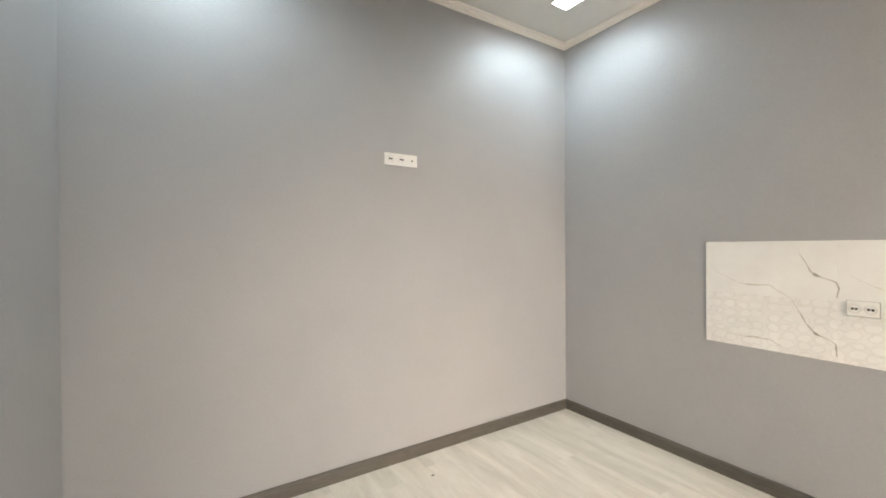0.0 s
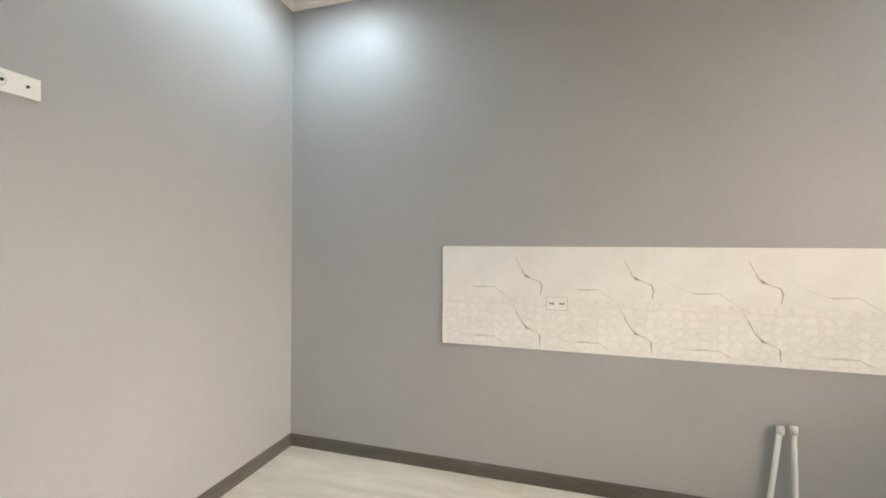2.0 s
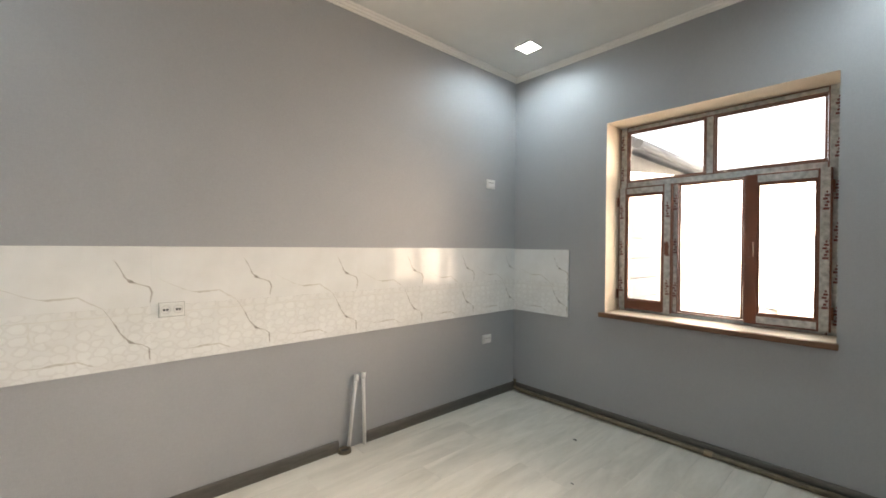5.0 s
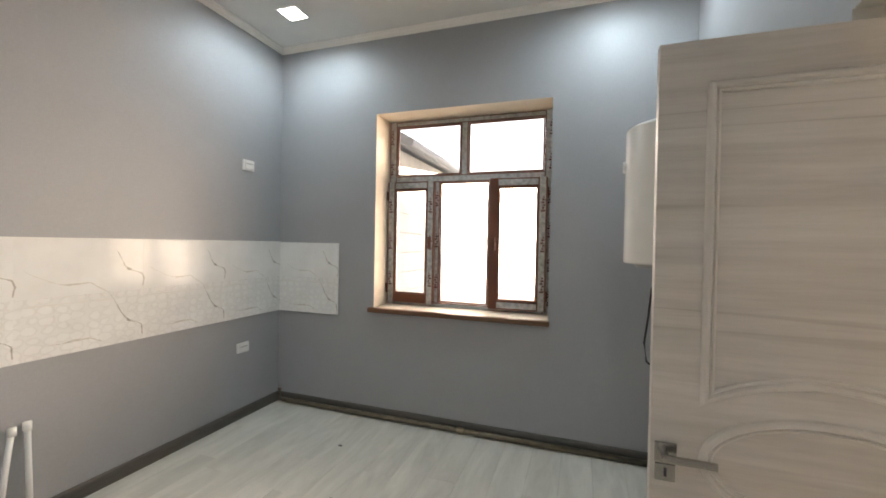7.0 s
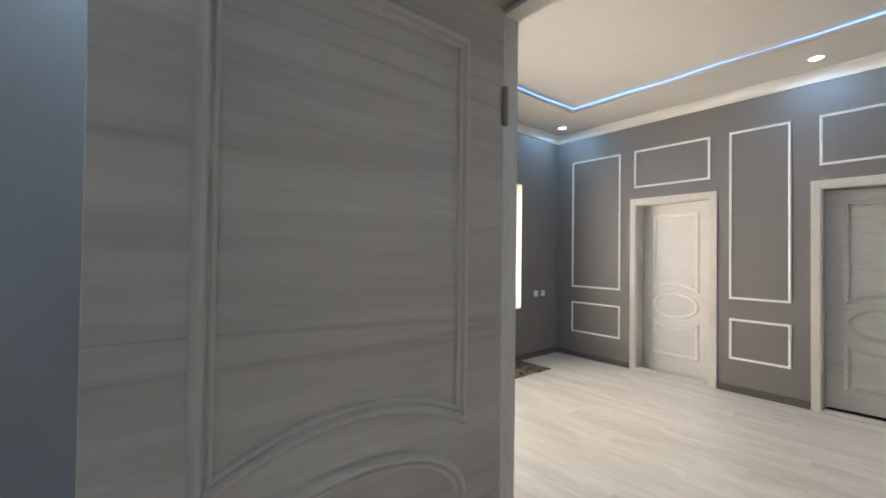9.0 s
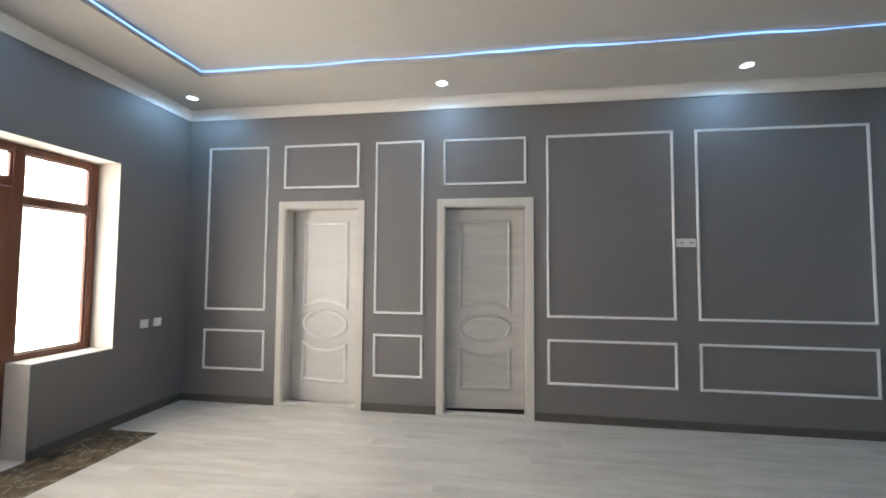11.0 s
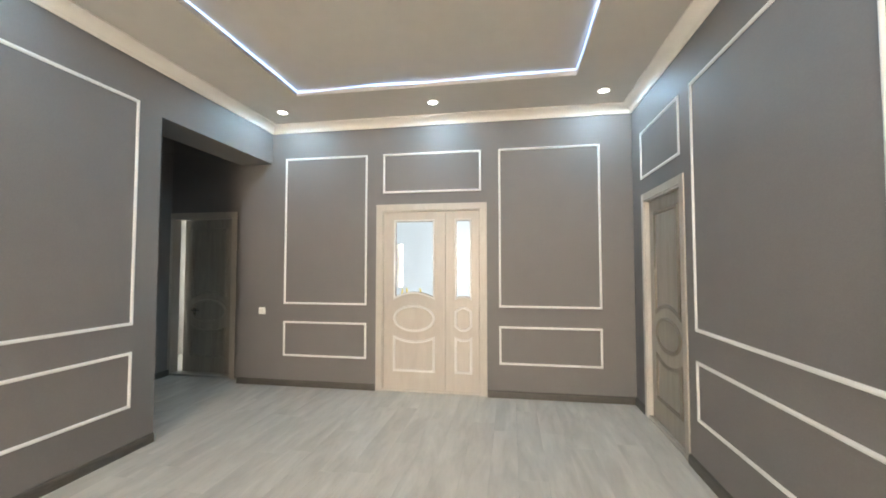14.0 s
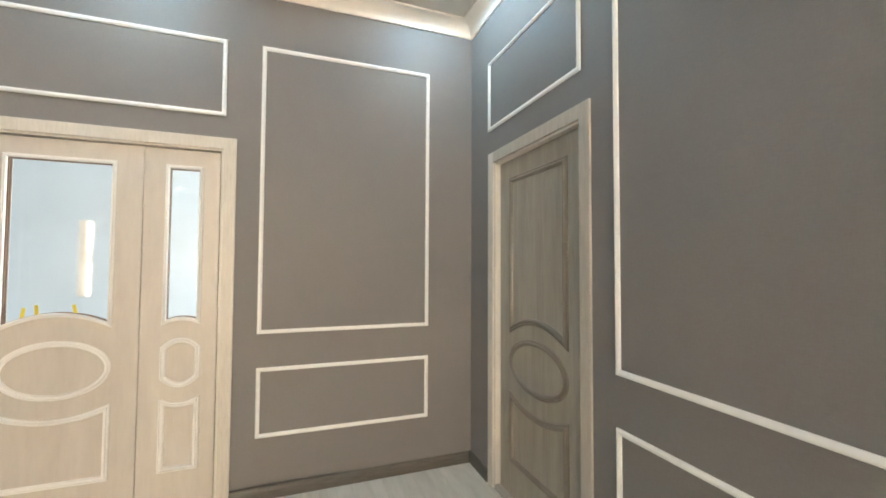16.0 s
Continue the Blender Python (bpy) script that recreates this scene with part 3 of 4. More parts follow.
def moulding_frame(place, a0, a1, z0, z1, facing):
    """A rectangle of white moulding on a wall; a0 to a1 along the wall, outer sizes. Four mitred strips."""
    axis, w = place
    label = "white moulding rectangle on the taupe wallpaper"
    label = ("tall " if z1 - z0 > 1.0 else "low wide ") + label
    d = thing("wall_moulding", label, "wall moulding", None, "wall mouldings")
    corners = [(a0, z0), (a1, z0), (a1, z1), (a0, z1)]
    normal = Vector((facing, 0, 0)) if axis == "x" else Vector((0, facing, 0))

    def at(a, z):
        return Vector((w, a, z)) if axis == "x" else Vector((a, w, z))

    for i in range(4):
        p, q = corners[i], corners[(i + 1) % 4]
        along = Vector((q[0] - p[0], q[1] - p[1])).normalized()
        inner = Vector((-along.y, along.x))
        bm = bmesh.new()
        rows = []
        for end, s in ((p, 1), (q, -1)):
            rows.append([bm.verts.new(at(end[0] + inner.x * u + s * along.x * u, end[1] + inner.y * u + s * along.y * u) + normal * (h + 0.0005)) for u, h in STRIP])
        k = len(STRIP)
        for j in range(k):
            bm.faces.new((rows[0][j], rows[0][(j + 1) % k], rows[1][(j + 1) % k], rows[1][j]))
        bm.faces.new(rows[0][::-1])
        bm.faces.new(rows[1])
        bmesh.ops.recalc_face_normals(bm, faces=bm.faces)
        part("strip", bm, M_TRIM, d)


WW, WN, WE = ("x", HX0), ("y", HY1), ("x", HX1)
TOP, MID, LOW1, LOW0 = 2.70, 0.958, 0.757, 0.337
for a0, a1 in ((-3.52, -2.82), (-1.645, -1.145), (0.05, 1.19), (1.375, 2.782)):
    moulding_frame(WW, a0, a1, MID, TOP, 1)
    moulding_frame(WW, a0, a1, LOW0, LOW1, 1)
moulding_frame(WW, -2.645, -1.82, 2.238, TOP, 1)
moulding_frame(WW, -0.945, -0.138, 2.238, TOP, 1)
for a0, a1 in ((-4.84, -3.807), (-2.298, -1.232)):
    moulding_frame(WN, a0, a1, MID, TOP, -1)
    moulding_frame(WN, a0, a1, LOW0 + 0.01, LOW1, -1)
moulding_frame(WN, -3.617, -2.488, 2.243, TOP, -1)
moulding_frame(WE, 3.37, 4.282, 2.245, TOP, -1)
moulding_frame(WE, 1.68, 3.172, MID, TOP, -1)
moulding_frame(WE, 1.68, 3.172, LOW0 + 0.012, LOW1, -1)
moulding_frame(("x", -6.55), 3.0, 4.48, MID, TOP, 1)
moulding_frame(("x", -6.55), 3.0, 4.48, LOW0, LOW1, 1)

# ---- ceiling lamps and LED tape ----


def round_spot(x, y):
    d = thing("ceiling_light", "round white recessed ceiling spotlight, switched on", "ceiling light", pose(x, y, HZ), "hall spotlights")
    part("frame", disc_lathe(bmesh.new(), [(0.045, -0.001), (0.047, -0.006), (0.056, -0.006), (0.062, -0.0005), (0.062, 0.0)], 28), M_PVC, d, smooth=True)
    part("diffuser", disc_lathe(bmesh.new(), [(0.0, -0.004), (0.046, -0.003), (0.046, -0.0005)], 28), M_SPOTGLOW, d, "glowing diffuser")
    return d


def square_spot(x, y):
    d = thing("ceiling_light", "square white recessed ceiling panel lamp, switched on", "ceiling light", pose(x, y, KZ), "kitchen panel lamps")
    part("frame", sweep(bmesh.new(), rect(-0.088, -0.088, 0.088, 0.088, 0), [(0, -0.0005), (0.004, -0.007), (0.013, -0.007), (0.015, -0.0005)], (0, 0, 1)), M_PVC, d)
    part("diffuser", box((-0.074, -0.074, -0.006), (0.074, 0.074, -0.001)), M_SPOTGLOW, d, "glowing diffuser")
    return d


def spot_lamp(x, y, z, watts, blend, color):
    lamp = new("spotlight_beam", bpy.data.lights.new("spotlight_beam", "SPOT"))
    lamp.data.energy, lamp.data.color, lamp.data.shadow_soft_size = watts, color, 0.045
    lamp.data.spot_size, lamp.data.spot_blend = radians(180), blend
    lamp.matrix_world = pose(x, y, z)


for x, y in [(-4.64, y) for y in (-3.435, -0.915, 1.62, 4.145)] + [(-1.273, y) for y in (-3.435, -0.915, 1.62, 4.145)] + [(-2.95, -3.435), (-2.95, 4.145)]:
    round_spot(x, y)
    spot_lamp(x, y, HZ - 0.012, SPOT_HALL, 0.25, COOL)
for x in (0.03, 2.29):
    for y in (-2.13, 1.70):
        square_spot(x, y)
        spot_lamp(x, y, KZ - 0.012, SPOT_KITCHEN, 0.75, COOL_K)

# LED tape stuck round the step of the ceiling, sagging a little
bm = bmesh.new()
pts = []
for (x0, y0), (x1, y1) in (((LEDX0, LEDY0), (LEDX1, LEDY0)), ((LEDX1, LEDY0), (LEDX1, LEDY1)), ((LEDX1, LEDY1), (LEDX0, LEDY1)), ((LEDX0, LEDY1), (LEDX0, LEDY0))):
    n = 40
    for i in range(n):
        s = i / n
        pts.append((x0 + (x1 - x0) * s, y0 + (y1 - y0) * s))
inset = 0.004
cx, cy = (LEDX0 + LEDX1) / 2, (LEDY0 + LEDY1) / 2
rows = []
for i, (x, y) in enumerate(pts):
    z = HZ + 0.046 + 0.014 * noise.noise(Vector((x * 2.3, y * 2.3, 0.3)))
    half = 0.0075 * min(1.0, max(0.22, 0.75 + 1.3 * noise.noise(Vector((x * 1.9, y * 1.9, 7.7)))))
    x -= inset * (1 if x > cx else -1) * (abs(x - cx) > (LEDX1 - LEDX0) / 2 - 0.001)
    y -= inset * (1 if y > cy else -1) * (abs(y - cy) > (LEDY1 - LEDY0) / 2 - 0.001)
    rows.append((bm.verts.new((x, y, z - half)), bm.verts.new((x, y, z + half))))
for a, b in zip(rows, rows[1:] + rows[:1]):
    bm.faces.new((a[0], a[1], b[1], b[0]))
tape = part("led_tape", bm, M_LED)
tape.modifiers.new("thickness", "SOLIDIFY").thickness = 0.002
tagged(tape, "cool blue-white LED tape round the ceiling step, lit", "LED tape")

# ---- sockets and switches ----


def plate(name, m, wide, high, kinds, label, category, shadow_rim=False):
    """A wall plate: local x across, z up, y = 0 on the wall and the front at y = -0.011. kinds: its inserts from left to right."""
    d = thing(name, label, category, m)
    part("plate", box((-wide / 2, -0.011, -high / 2), (wide / 2, -0.0005, high / 2), 0.003), M_PVC, d)
    # grey edge behind the plate, standing in for its shadow on the tiles
    if shadow_rim:
        part("shadow_rim", box((-wide / 2 - 0.003, -0.004, -high / 2 - 0.004), (wide / 2 + 0.003, -0.0003, high / 2 + 0.002)), M_GREYP, d)
    cell = wide / len(kinds)
    for i, kind in enumerate(kinds):
        x = -wide / 2 + cell * (i + 0.5)
        if kind == "socket":
            ring = part("insert", disc_lathe(bmesh.new(), [(0.0, -0.004), (0.017, -0.004), (0.019, 0.0), (0.021, 0.002), (0.023, 0.0)], 24, pose(x, -0.0112, 0, 90)), M_INSERT, d, "round recessed socket face", True)
            for dx in (-0.007, 0.007):
                part("hole", tube(bmesh.new(), [(x + dx, -0.0175, 0), (x + dx, -0.0120, 0)], 0.0058, 10), M_DARK, ring)
        elif kind == "aerial":
            part("aerial_jack", tube(bmesh.new(), [(x, -0.010, 0), (x, -0.016, 0)], 0.005, 12), M_DARK, d)
        elif kind == "rocker":
            part("rocker", box((x - cell * 0.36, -0.016, -high * 0.36), (x + cell * 0.36, -0.0105, high * 0.36), 0.002), M_PVC, d)
        elif kind == "cover":
            part("cover", box((x - cell * 0.36, -0.020, -high * 0.36), (x + cell * 0.36, -0.0105, high * 0.36), 0.004), M_PVC, d)
            part("lid_gap", box((x - cell * 0.30, -0.0206, high * 0.08), (x + cell * 0.30, -0.0195, high * 0.16)), M_GREYP, d)
    return d


plate("wall_socket", pose(1.199, KY1, 1.972, 0, 0, 0), 0.235, 0.078, ("socket", "socket", "aerial"), "white triple wall plate with two sockets and aerial jack", "socket")
plate("wall_socket", pose(KX1 - 0.0105, 0.325, 1.088, 0, 0, -90), 0.112, 0.072, ("socket", "socket"), "white double socket on the marble tiles", "socket", True)
plate("wall_socket", pose(KX1, -2.206, 2.03, 0, 0, -90), 0.115, 0.085, ("cover",), "white covered outlet high on the grey wall", "socket")
plate("wall_socket", pose(KX1, -2.172, 0.565, 0, 0, -90), 0.12, 0.08, ("cover",), "white covered outlet low on the grey wall", "socket")
plate("wall_socket", pose(HX0, 1.281, 1.66, 0, 0, 90), 0.165, 0.078, ("socket", "socket"), "white double socket between the moulding frames", "socket")
plate("light_switch", pose(-5.12, HY1, 0.872, 0, 0, 0), 0.085, 0.078, ("rocker",), "white single light switch beside the corridor opening", "switch")
plate("wall_socket", pose(-4.53, HY0, 0.865, 0, 0, 180), 0.085, 0.08, ("rocker",), "white square outlet on the taupe wall", "socket")
plate("wall_socket", pose(-4.68, HY0, 0.865, 0, 0, 180), 0.085, 0.08, ("rocker",), "white square outlet on the taupe wall", "socket")

# ---- kitchen window ----
KWY = -2.865


def bar(parent, name, lo, hi, material, bevel=0.004):
    return part(name, box(lo, hi, bevel), material, parent)


def print_marks(parent, x, y, z0, z1, count):
    """Bars of dark print along a strip of protective film."""
    for i in range(count):
        z = z0 + (z1 - z0) * (i + 0.5) / count
        bm = bmesh.new()
        for k in range(6):
            dz = (k - 2.5) * 0.021
            add_box(bm, (x - 0.015 + 0.006 * (k % 2), y, z + dz - 0.007), (x + 0.014 - 0.007 * (k % 3), y + 0.0006, z + dz + 0.007))
        part("film_print", bm, M_INK, parent, "dark red print on the film")


kw = thing("window_1", "brown plastic window with grey protective film still on", "window", kind="structure")
X0, X1, Z0, Z1 = 0.430, 1.817, 0.890, 2.475
B, BT, BB, TR, MU = 0.066, 0.046, 0.041, 1.975, 1.141
wf = part("window_frame", bmesh.new(), M_FILM, kw)
for nm, lo, hi in (("frame_bar", (X0, Z0), (X0 + B, Z1)), ("frame_bar", (X1 - B, Z0), (X1, Z1)), ("frame_bar", (X0 + B, Z0), (X1 - B, Z0 + BB)), ("frame_bar", (X0 + B, Z1 - BT), (X1 - B, Z1)),
                   ("transom", (X0 + B, TR - 0.03), (X1 - B, TR + 0.03)), ("mullion", (MU - 0.03, TR + 0.03), (MU + 0.03, Z1 - BT)), ("mullion", (1.349, Z0 + BB), (1.399, TR - 0.03)), ("mullion", (0.877, Z0 + BB), (0.927, TR - 0.03))):
    one = bar(wf, nm, (lo[0], KWY - 0.035, lo[1]), (hi[0], KWY + 0.029, hi[1]), M_BROWN)
    dx, dz = (0.009, 0) if hi[0] - lo[0] < hi[1] - lo[1] else (0, 0.009)
    bar(one, "film", (lo[0] + dx, KWY + 0.0292, lo[1] + dz), (hi[0] - dx, KWY + 0.0305, hi[1] - dz), M_FILM, 0)
print_marks(wf, X0 + 0.02, KWY + 0.031, Z0, Z1, 6)
print_marks(wf, X1 - 0.02, KWY + 0.031, Z0, Z1, 6)
print_marks(wf, 1.374, KWY + 0.031, Z0 + 0.05, TR, 3)
print_marks(wf, 0.902, KWY + 0.031, Z0 + 0.05, TR, 3)


def glazing(parent, x0, x1, z0, z1, y):
    """A pane with its dark gasket and a narrow brown bead round it."""
    g = sweep(bmesh.new(), [(x0, y, z0), (x1, y, z0), (x1, y, z1), (x0, y, z1)], [(0.004, 0), (0.004, 0.012), (-0.010, 0.006), (-0.010, 0)], (0, 1, 0))
    bmesh.ops.recalc_face_normals(g, faces=g.faces)
    part("glazing_bead", g, M_BROWN, parent)
    p = part("pane", box((x0, y - 0.012, z0), (x1, y - 0.006, z1)), M_GLASS, parent)
    p.visible_shadow = False


glazing(wf, X0 + B + 0.006, MU - 0.036, TR + 0.036, Z1 - BT - 0.006, KWY + 0.012)
glazing(wf, MU + 0.036, X1 - B - 0.006, TR + 0.036, Z1 - BT - 0.006, KWY + 0.012)
glazing(wf, 0.933, 1.343, Z0 + BB + 0.006, TR - 0.036, KWY + 0.012)


def sash(width, height, m, foot, bare=None):
    """An opening sash: local x from the hinge, y towards the room, film on its face, brown at its edges."""
    s = new("sash")
    s.parent = kw
    s.matrix_local = m
    b = 0.068
    for lo, hi in (((0, 0), (b, height)), ((width - b, 0), (width, height)), ((b, 0), (width - b, b + foot)), ((b, height - b), (width - b, height))):
        bar(s, "sash_bar", (lo[0], 0, lo[1]), (hi[0], 0.05, hi[1]), M_BROWN)
        shrink = 0.011
        wide = (hi[0] - lo[0]) > (hi[1] - lo[1])
        ya = 0.0505
        if not (wide and foot and lo[1] == 0) and not (bare and not wide and lo[0] > 0):
            bar(s, "film", (lo[0] + (0 if wide else shrink), ya, lo[1] + (shrink if wide else 0)), (hi[0] - (0 if wide else shrink), ya + 0.0012, hi[1] - (shrink if wide else 0)), M_FILM, 0)
    print_marks(s, 0.03, 0.053, 0.05, height - 0.05, 3)
    if not bare:
        print_marks(s, width - 0.03, 0.053, 0.05, height - 0.05, 3)
    glazing(s, b + 0.004, width - b - 0.004, b + foot + 0.004, height - b - 0.004, 0.035)
    for z in (0.12, height - 0.12):
        part("hinge", tube(bmesh.new(), [(-0.004, 0.052, z - 0.04), (-0.004, 0.052, z + 0.04)], 0.008, 8), M_BROWN, s)
    part("hinge_handle", box((width - 0.05, 0.054, height * 0.45), (width - 0.02, 0.066, height * 0.45 + 0.1), 0.004), M_BROWN, s)
    return s


SH = 1.031
sash(0.426, SH, pose(1.810, KWY + 0.018, 0.921) @ Matrix.Diagonal((-1, 1, 1, 1)), 0.006)
sash(0.440, SH, pose(0.468, KWY + 0.03, 0.921, 0, 0, 2.0), 0.0, True)
part("window_sill", box((0.416, KY0 + 0.001, 0.858), (1.858, KY0 + 0.045, 0.896), 0.006), M_SILL, kw, "dark brown laminate sill")
part("sill_top", box((0.429, KWY + 0.031, 0.8725), (1.820, KY0 + 0.0005, 0.897), 0.001), M_REVEAL, kw, "dusty cream sill surface")

# ---- hall entrance: door between two sidelights ----
HWY = -4.02
hw = thing("window_2", "brown plastic entrance unit with sidelights over low walls", "window", kind="structure")
hf = part("window_frame", bmesh.new(), M_BROWN_H, hw)
D0, D1, HC = -3.615, -2.275, -2.945
for lo, hi in (((-4.222, 0.69), (-4.16, 2.33)), ((-1.73, 0.69), (-1.668, 2.33)), ((D0 - 0.035, 0.02), (D0 + 0.035, 2.33)), ((D1 - 0.035, 0.02), (D1 + 0.035, 2.33)),
               ((-4.16, 2.27), (D0 - 0.035, 2.33)), ((D0 + 0.035, 2.27), (D1 - 0.035, 2.33)), ((D1 + 0.035, 2.27), (-1.73, 2.33)),
               ((-4.16, 0.69), (D0 - 0.035, 0.74)), ((D1 + 0.035, 0.69), (-1.73, 0.74)), ((-4.16, 1.875), (D0 - 0.035, 1.935)), ((D1 + 0.035, 1.875), (-1.73, 1.935)), ((D0 + 0.035, 2.0), (D1 - 0.035, 2.06))):
    bar(hf, "frame_bar", (lo[0], HWY - 0.035, lo[1]), (hi[0], HWY + 0.03, hi[1]), M_BROWN_H)
for x0, x1, z0, z1 in ((-4.154, D0 - 0.041, 0.746, 1.869), (-4.154, D0 - 0.041, 1.941, 2.264), (D1 + 0.041, -1.736, 0.746, 1.869), (D1 + 0.041, -1.736, 1.941, 2.264), (D0 + 0.041, D1 - 0.041, 2.066, 2.264)):
    glazing(hf, x0, x1, z0, z1, HWY + 0.012)


def entrance_leaf(x0, x1, hinge):
    d = thing("entrance_door", "mahogany brown plastic door leaf, glazed above a solid panel", "door", None, "entrance door leaves")
    y0, y1 = HWY - 0.015, HWY + 0.045
    for lo, hi in (((x0, 0.03), (x0 + 0.105, 1.995)), ((x1 - 0.105, 0.03), (x1, 1.995)), ((x0 + 0.105, 0.03), (x1 - 0.105, 0.14)), ((x0 + 0.105, 0.69), (x1 - 0.105, 0.80)), ((x0 + 0.105, 1.92), (x1 - 0.105, 1.995))):
        bar(d, "frame_bar", (lo[0], y0, lo[1]), (hi[0], y1, hi[1]), M_BROWN_H)
    part("lower_panel", box((x0 + 0.105, y0 + 0.012, 0.14), (x1 - 0.105, y1 - 0.014, 0.69)), M_BROWN_H, d)
    glazing(d, x0 + 0.109, x1 - 0.109, 0.804, 1.916, y1 - 0.02)
    part("weather_strip", box((x0 + 0.02, y1 + 0.001, 0.03), (x1 - 0.02, y1 + 0.02, 0.062), 0.004), M_GREYP, d, "worn pale weather strip")
    if hinge:
        h = part("handle", box((x1 - 0.075, y1, 0.93), (x1 - 0.04, y1 + 0.012, 1.15), 0.004), M_CHROME, d, "nickel lever handle")
        part("lever", box((x1 - 0.19, y1 + 0.04, 1.06), (x1 - 0.05, y1 + 0.055, 1.08), 0.004), M_CHROME, h)
    return d


entrance_leaf(D0 + 0.038, HC - 0.003, False)
entrance_leaf(HC + 0.003, D1 - 0.038, True)
part("threshold", box((D0 + 0.035, HWY - 0.03, 0.0), (D1 - 0.035, HWY + 0.05, 0.028), 0.003), M_GREYP, hw)
for x0, x1 in ((-4.223, -3.602), (-2.288, -1.667)):
    part("window_sill", box((x0, HWY + 0.031, 0.6855), (x1, HY0 - 0.002, 0.692)), M_REVEAL_H, hw, "rough cream plaster sill")

cap = part("baseboard_cap", box((HX0 + 0.0005, 2.984, 0), (HX0 + 0.026, 2.996, 0.078), 0.003), M_GREYP)
tagged(cap, "pale plastic end cap of the baseboard", "baseboard", kind="structure")

# ---- kitchen things ----


def water_heater():
    d = thing("water_heater", "white enamel upright electric water heater on the wall", "water heater", pose(-0.195, -1.84, 1.348))
    prof = [(0.0, 0.0), (0.2, 0.0), (0.206, 0.003), (0.208, 0.01), (0.208, 0.645), (0.206, 0.652), (0.198, 0.66), (0.12, 0.69), (0.0, 0.7)]
    part("tank", disc_lathe(bmesh.new(), prof, 56), M_ENAMEL, d, smooth=True)
    part("base_cap", disc_lathe(bmesh.new(), [(0.0, -0.02), (0.15, -0.02), (0.165, -0.001), (0.0, -0.0005)], 40), M_GREYP, d, smooth=True)
    part("knob", disc_lathe(bmesh.new(), [(0.0, 0.016), (0.026, 0.014), (0.030, 0.0)], 24, pose(0.206, 0.0, 0.475, 0, 90, 0)), M_ENAMEL, d, "white round control knob")
    part("bracket", box((-0.264, -0.16, 0.52), (-0.2, 0.16, 0.56), 0.003), M_STEEL, d)
    for y in (-0.05, 0.05):
        part("water_pipe", tube(bmesh.new(), [(-0.03, y, -0.02), (-0.03, y, -0.09), (-0.1, y, -0.14), (-0.24, y, -0.15), (-0.262, y, -0.15)], 0.009, 10), M_STEEL, d)
    pts = [(0.05, 0.05, -0.018), (0.085, 0.05, -0.12), (0.098, 0.05, -0.26), (0.112, 0.05, -0.38), (0.10, 0.05, -0.47), (0.03, 0.05, -0.52), (-0.12, 0.05, -0.50), (-0.26, 0.05, -0.49)]
    part("power_cable", tube(bmesh.new(), pts, 0.005, 8), M_RUBBER, d, "black hanging power cable")


water_heater()

for nm, a, b in (("foot", (2.755, -0.722, 0.004), (2.748, -0.775, 0.510)), ("foot", (2.738, -0.842, 0.006), (2.750, -0.833, 0.515))):
    d = thing("water_pipe", "white plastic pipe stub standing against the grey wall", "pipe", None, "pipe stubs")
    part("tube", tube(bmesh.new(), [a, b], 0.0125, 14), M_PIPE, d, smooth=True)
    b = Vector(b)
    part("coupling", tube(bmesh.new(), [b - Vector((0, 0, 0.035)), b + Vector((0, 0, 0.004))], 0.017, 14), M_PIPE, d, smooth=True)
d = thing("drain_collar", "dark round drain collar on the floor by the pipes", "drain", pose(2.735, -0.682, 0))
part("ring", disc_lathe(bmesh.new(), [(0.026, 0.001), (0.03, 0.022), (0.04, 0.026), (0.046, 0.018), (0.047, 0.001)], 28), M_IRON, d, smooth=True)
part("plug", disc_lathe(bmesh.new(), [(0.0, 0.010), (0.027, 0.010), (0.027, 0.001)], 28), M_DARK, d)

d = thing("gas_pipe", "dark painted steel pipe along the wall foot", "pipe")
part("tube", tube(bmesh.new(), [(2.72, KY0 + 0.045, 0.12), (2.72, KY0 + 0.045, 0.034), (2.66, KY0 + 0.045, 0.026), (1.4, KY0 + 0.045, 0.024), (-0.43, KY0 + 0.045, 0.022)], 0.019, 12), M_IRON, d, smooth=True)
part("coupling", tube(bmesh.new(), [(1.02, KY0 + 0.045, 0.024), (1.07, KY0 + 0.045, 0.024)], 0.024, 12), M_STEEL, d)

for x, y, r in ((1.27, 1.885, 0.009), (1.778, -2.063, 0.012), (1.495, -1.544, 0.008)):
    bm = bmesh.new()
    bmesh.ops.create_icosphere(bm, subdivisions=1, radius=r)
    bm.transform(Matrix.Diagonal((1.5, 0.8, 0.35, 1)))
    chip = part("debris", bm, M_DARK)
    chip.location = (x, y, r * 0.3)
    tagged(chip, "small dark chip of dirt on the laminate", "debris")

# ---- splashback tiles ----


